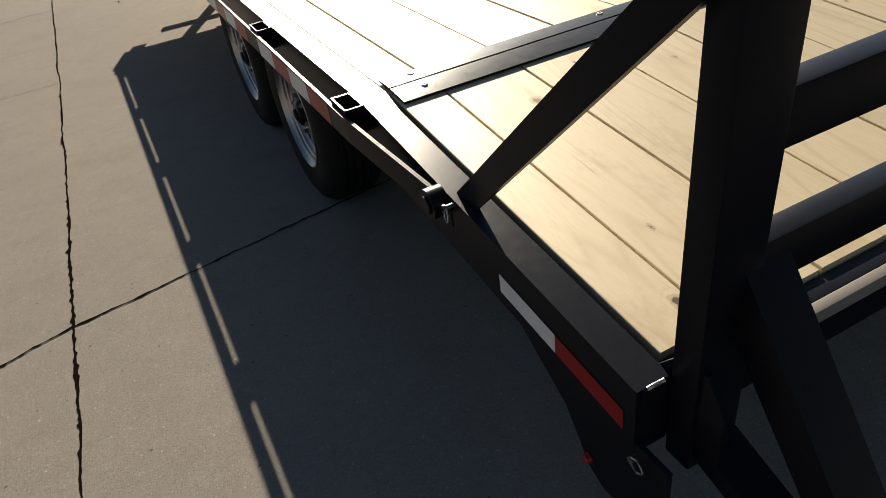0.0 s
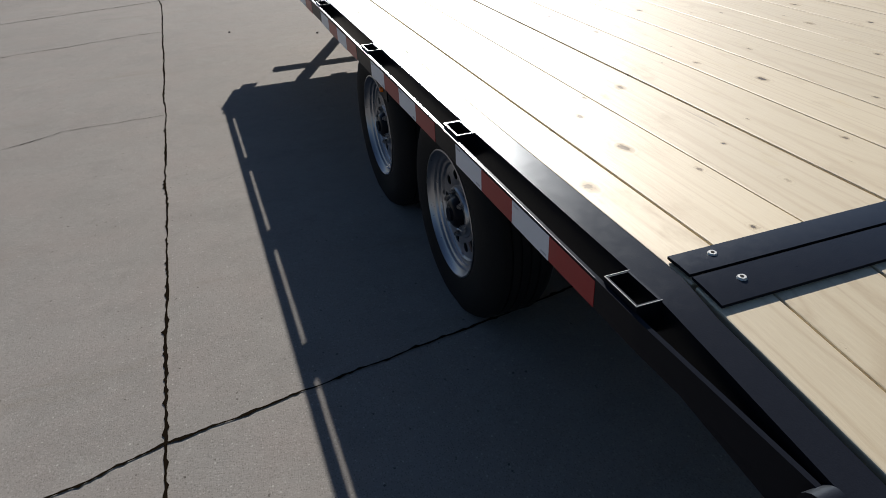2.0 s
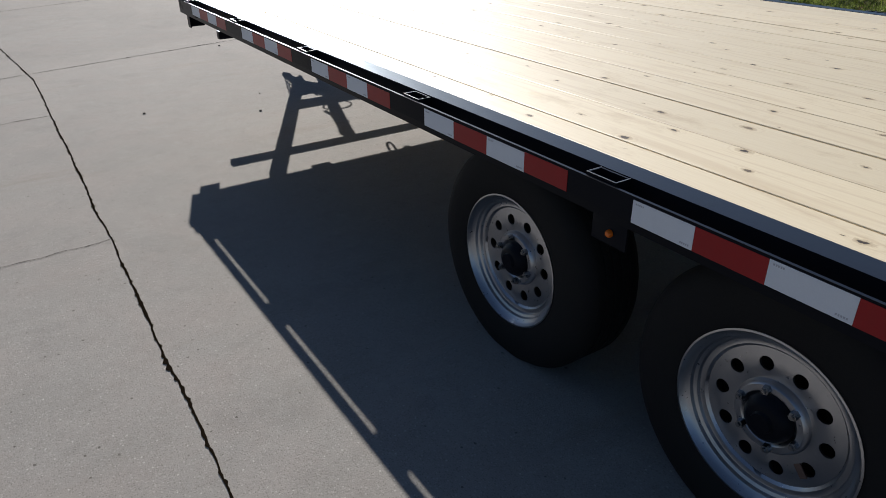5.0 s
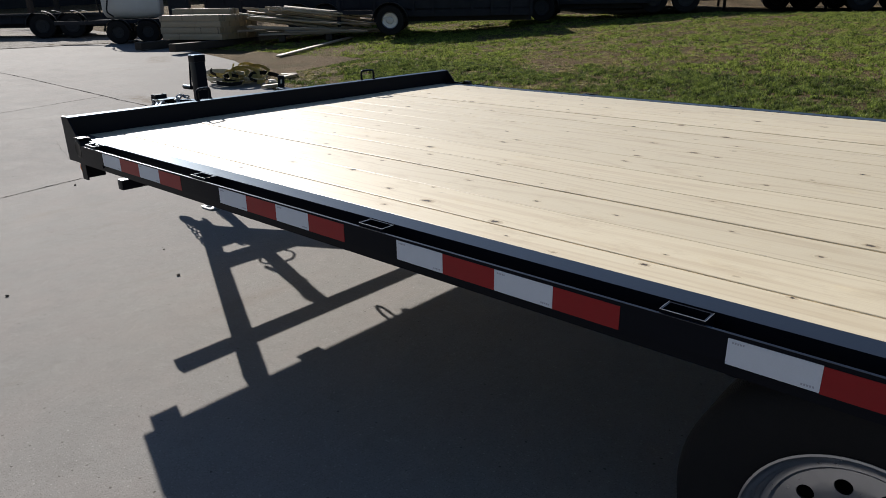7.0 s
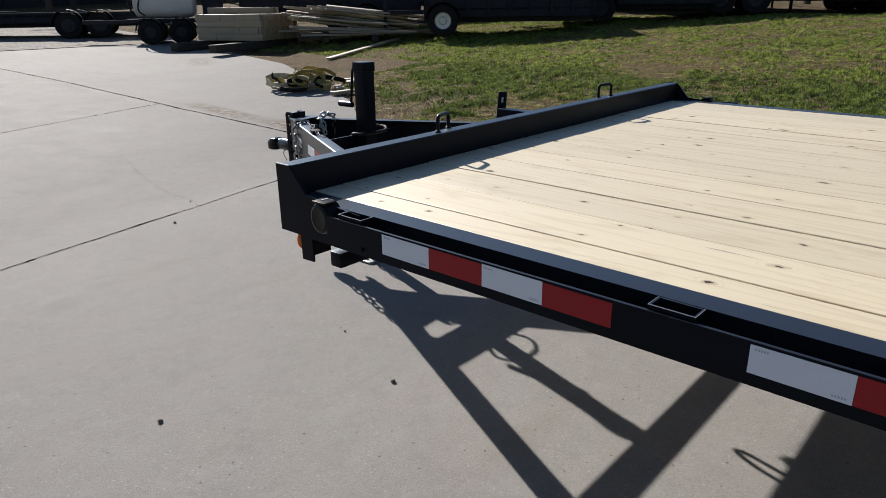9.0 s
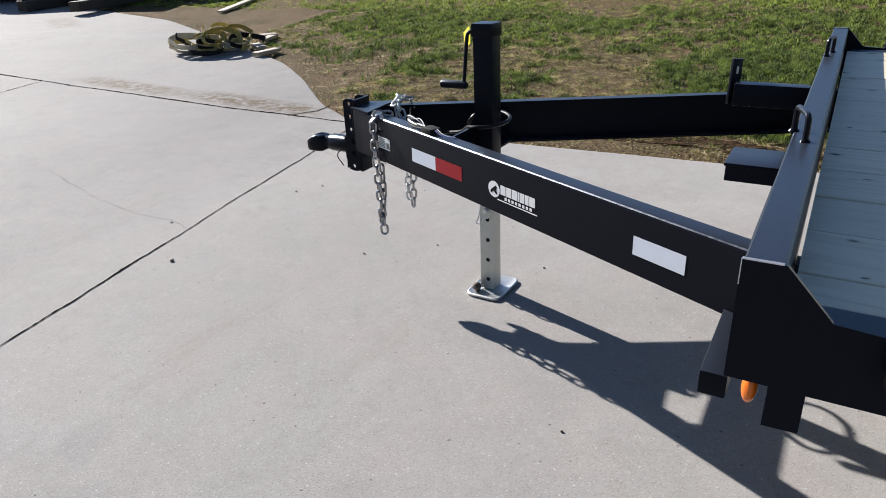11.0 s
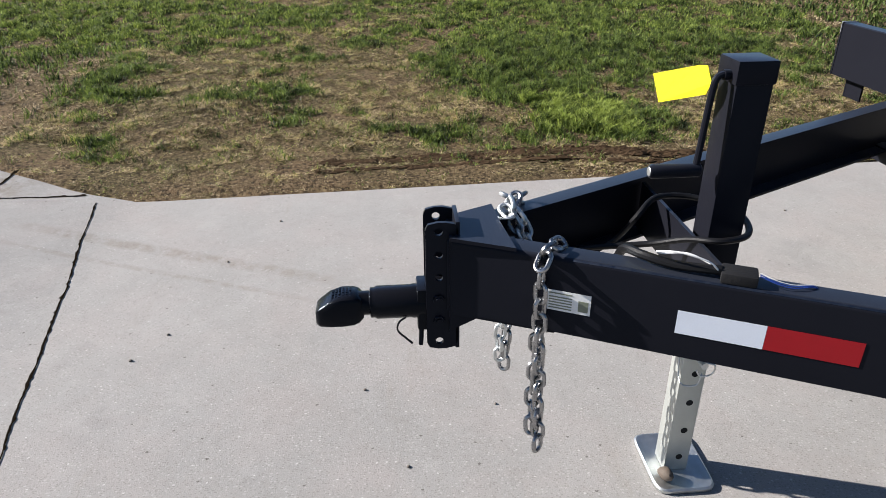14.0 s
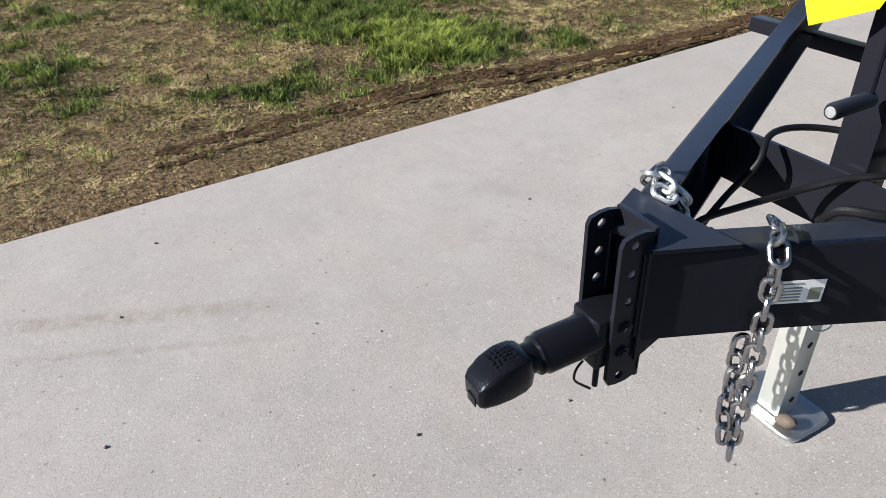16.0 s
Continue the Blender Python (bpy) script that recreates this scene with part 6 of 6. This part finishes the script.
def grass(name, n, area, tall, width, seed, dry, material, label):
    """Blades of two bent faces each, in tufts; dry ones lie flat."""
    r = np.random.default_rng(seed)
    x, y = r.uniform(area[0], area[1], n), r.uniform(area[2], area[3], n)
    d = x - np.interp(y, EDGE_Y, EDGE_X) - 0.05 * field(x, y, 9.0, 5)
    g = greenness(x, y, d)
    tuft = 0.55 * field(x, y, 9.0, 7) + 0.75 * field(x, y, 26.0 if area[0] < 6 else 15.0, 17)
    rut = np.abs(x - np.interp(y, RUT_Y, RUT_X) - 0.02 * field(x, y, 7.0, 8)) < 0.055 + 0.05 * field(x, y, 3.0, 9)
    share = np.clip(0.40 + 1.9 * g, 0.06, 0.97)
    worn = np.exp(-((x - 9.7) / 1.7) ** 2 - ((y - 15.9) / 0.9) ** 2)
    share = (1 - share) if dry else share
    keep = (d > 0.015) & (r.random(n) > 0.93 * worn) & (r.random(n) < share * np.clip((0.72 + 0.75 * tuft) if dry else (0.6 + 1.0 * tuft), 0.05, 1)) & (r.random(n) < np.clip(0.22 + d / 0.75, 0, 1)) & ~(rut & (y < 8.8) & (r.random(n) < 0.93))
    x, y, d, tuft, g = x[keep], y[keep], d[keep], tuft[keep], g[keep]
    m = len(x)
    z = np.array([soil_z(a, b) for a, b in zip(x, y)]) - 0.004
    trodden = np.clip(0.35 + d / 0.8, 0.35, 1)
    h = r.uniform(*tall, m) * np.clip(0.85 + 0.8 * tuft + 0.35 * g, 0.3, 2.1) * trodden
    a, la = r.uniform(0, 2 * np.pi, m), r.uniform(0, 2 * np.pi, m)
    lean = r.uniform(0.8, 3.2, m) * h if dry else r.uniform(0.2, 1.2, m) * h
    w = width * r.uniform(0.6, 1.3, m)
    base = np.stack([x, y, z], 1)
    side = np.stack([np.cos(a), np.sin(a), np.zeros(m)], 1) * w[:, None]
    mid = base + np.stack([np.cos(la) * lean * 0.4, np.sin(la) * lean * 0.4, h * 0.7], 1)
    tip = base + np.stack([np.cos(la) * lean, np.sin(la) * lean, h * (0.75 if dry else 0.98)], 1)
    if dry:
        co = np.stack([base - side, base + side, tip], 1).reshape(-1, 3)
        loops = np.arange(3 * m)
        starts = np.arange(m) * 3
    else:
        co = np.stack([base - side, base + side, mid + side * 0.7, mid - side * 0.7, tip], 1).reshape(-1, 3)
        k = np.arange(m)[:, None] * 5
        loops = np.concatenate([k + 0, k + 1, k + 2, k + 3, k + 3, k + 2, k + 4], 1).ravel()
        starts = np.stack([np.arange(m) * 7, np.arange(m) * 7 + 4], 1).ravel()
    me = bpy.data.meshes.new(name)
    me.vertices.add(len(co))
    me.vertices.foreach_set("co", co.ravel())
    me.loops.add(len(loops))
    me.loops.foreach_set("vertex_index", loops.astype(np.int32))
    me.polygons.add(len(starts))
    me.polygons.foreach_set("loop_start", starts.astype(np.int32))
    me.update(calc_edges=True)
    me.validate()
    me.materials.append(material)
    return tagged(new(name, me), label, "grass", kind="stuff")


NEAR, MIDDLE, FAR = (3.5, 6.6, 4.6, 10.6), (6.6, 9.0, 4.0, 14.0), (9.0, 18.0, 4.0, 20.0)
STRIP = (3.5, 6.6, 10.6, 14.0)
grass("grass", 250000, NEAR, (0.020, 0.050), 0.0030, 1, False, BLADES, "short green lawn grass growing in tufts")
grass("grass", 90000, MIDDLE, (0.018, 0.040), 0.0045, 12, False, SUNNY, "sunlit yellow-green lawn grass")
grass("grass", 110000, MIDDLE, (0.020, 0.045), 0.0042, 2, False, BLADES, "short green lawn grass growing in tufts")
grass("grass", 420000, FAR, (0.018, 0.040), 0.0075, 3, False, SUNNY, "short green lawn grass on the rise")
grass("grass", 40000, STRIP, (0.025, 0.06), 0.0050, 4, False, BLADES, "short green lawn grass by the concrete bend")
grass("dry_grass", 520000, NEAR, (0.008, 0.028), 0.0034, 5, True, STRAW, "flattened straw-coloured dry grass")
grass("dry_grass", 170000, NEAR, (0.010, 0.032), 0.0032, 15, True, OLIVE, "flattened olive-coloured dry grass")
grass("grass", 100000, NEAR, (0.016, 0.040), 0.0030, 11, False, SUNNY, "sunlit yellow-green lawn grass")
grass("dry_grass", 150000, MIDDLE, (0.010, 0.024), 0.0042, 6, True, STRAW, "flattened straw-coloured dry grass")
grass("dry_grass", 150000, MIDDLE, (0.012, 0.028), 0.0042, 16, True, OLIVE, "flattened olive-coloured dry grass")
grass("dry_grass", 420000, FAR, (0.012, 0.03), 0.007, 7, True, OLIVE, "flattened olive and straw-coloured dry grass on the rise")
grass("dry_grass", 80000, STRIP, (0.010, 0.03), 0.0050, 8, True, STRAW, "flattened straw-coloured dry grass by the concrete bend")
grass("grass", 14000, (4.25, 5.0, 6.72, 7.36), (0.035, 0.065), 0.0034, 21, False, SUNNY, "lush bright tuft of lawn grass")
REAR = (3.7, 9.0, -8.0, 4.6)
grass("grass", 90000, REAR, (0.03, 0.06), 0.009, 9, False, BLADES, "short green lawn grass beside the trailer")
grass("dry_grass", 120000, REAR, (0.012, 0.03), 0.009, 10, True, STRAW, "flattened straw-coloured dry grass beside the trailer")
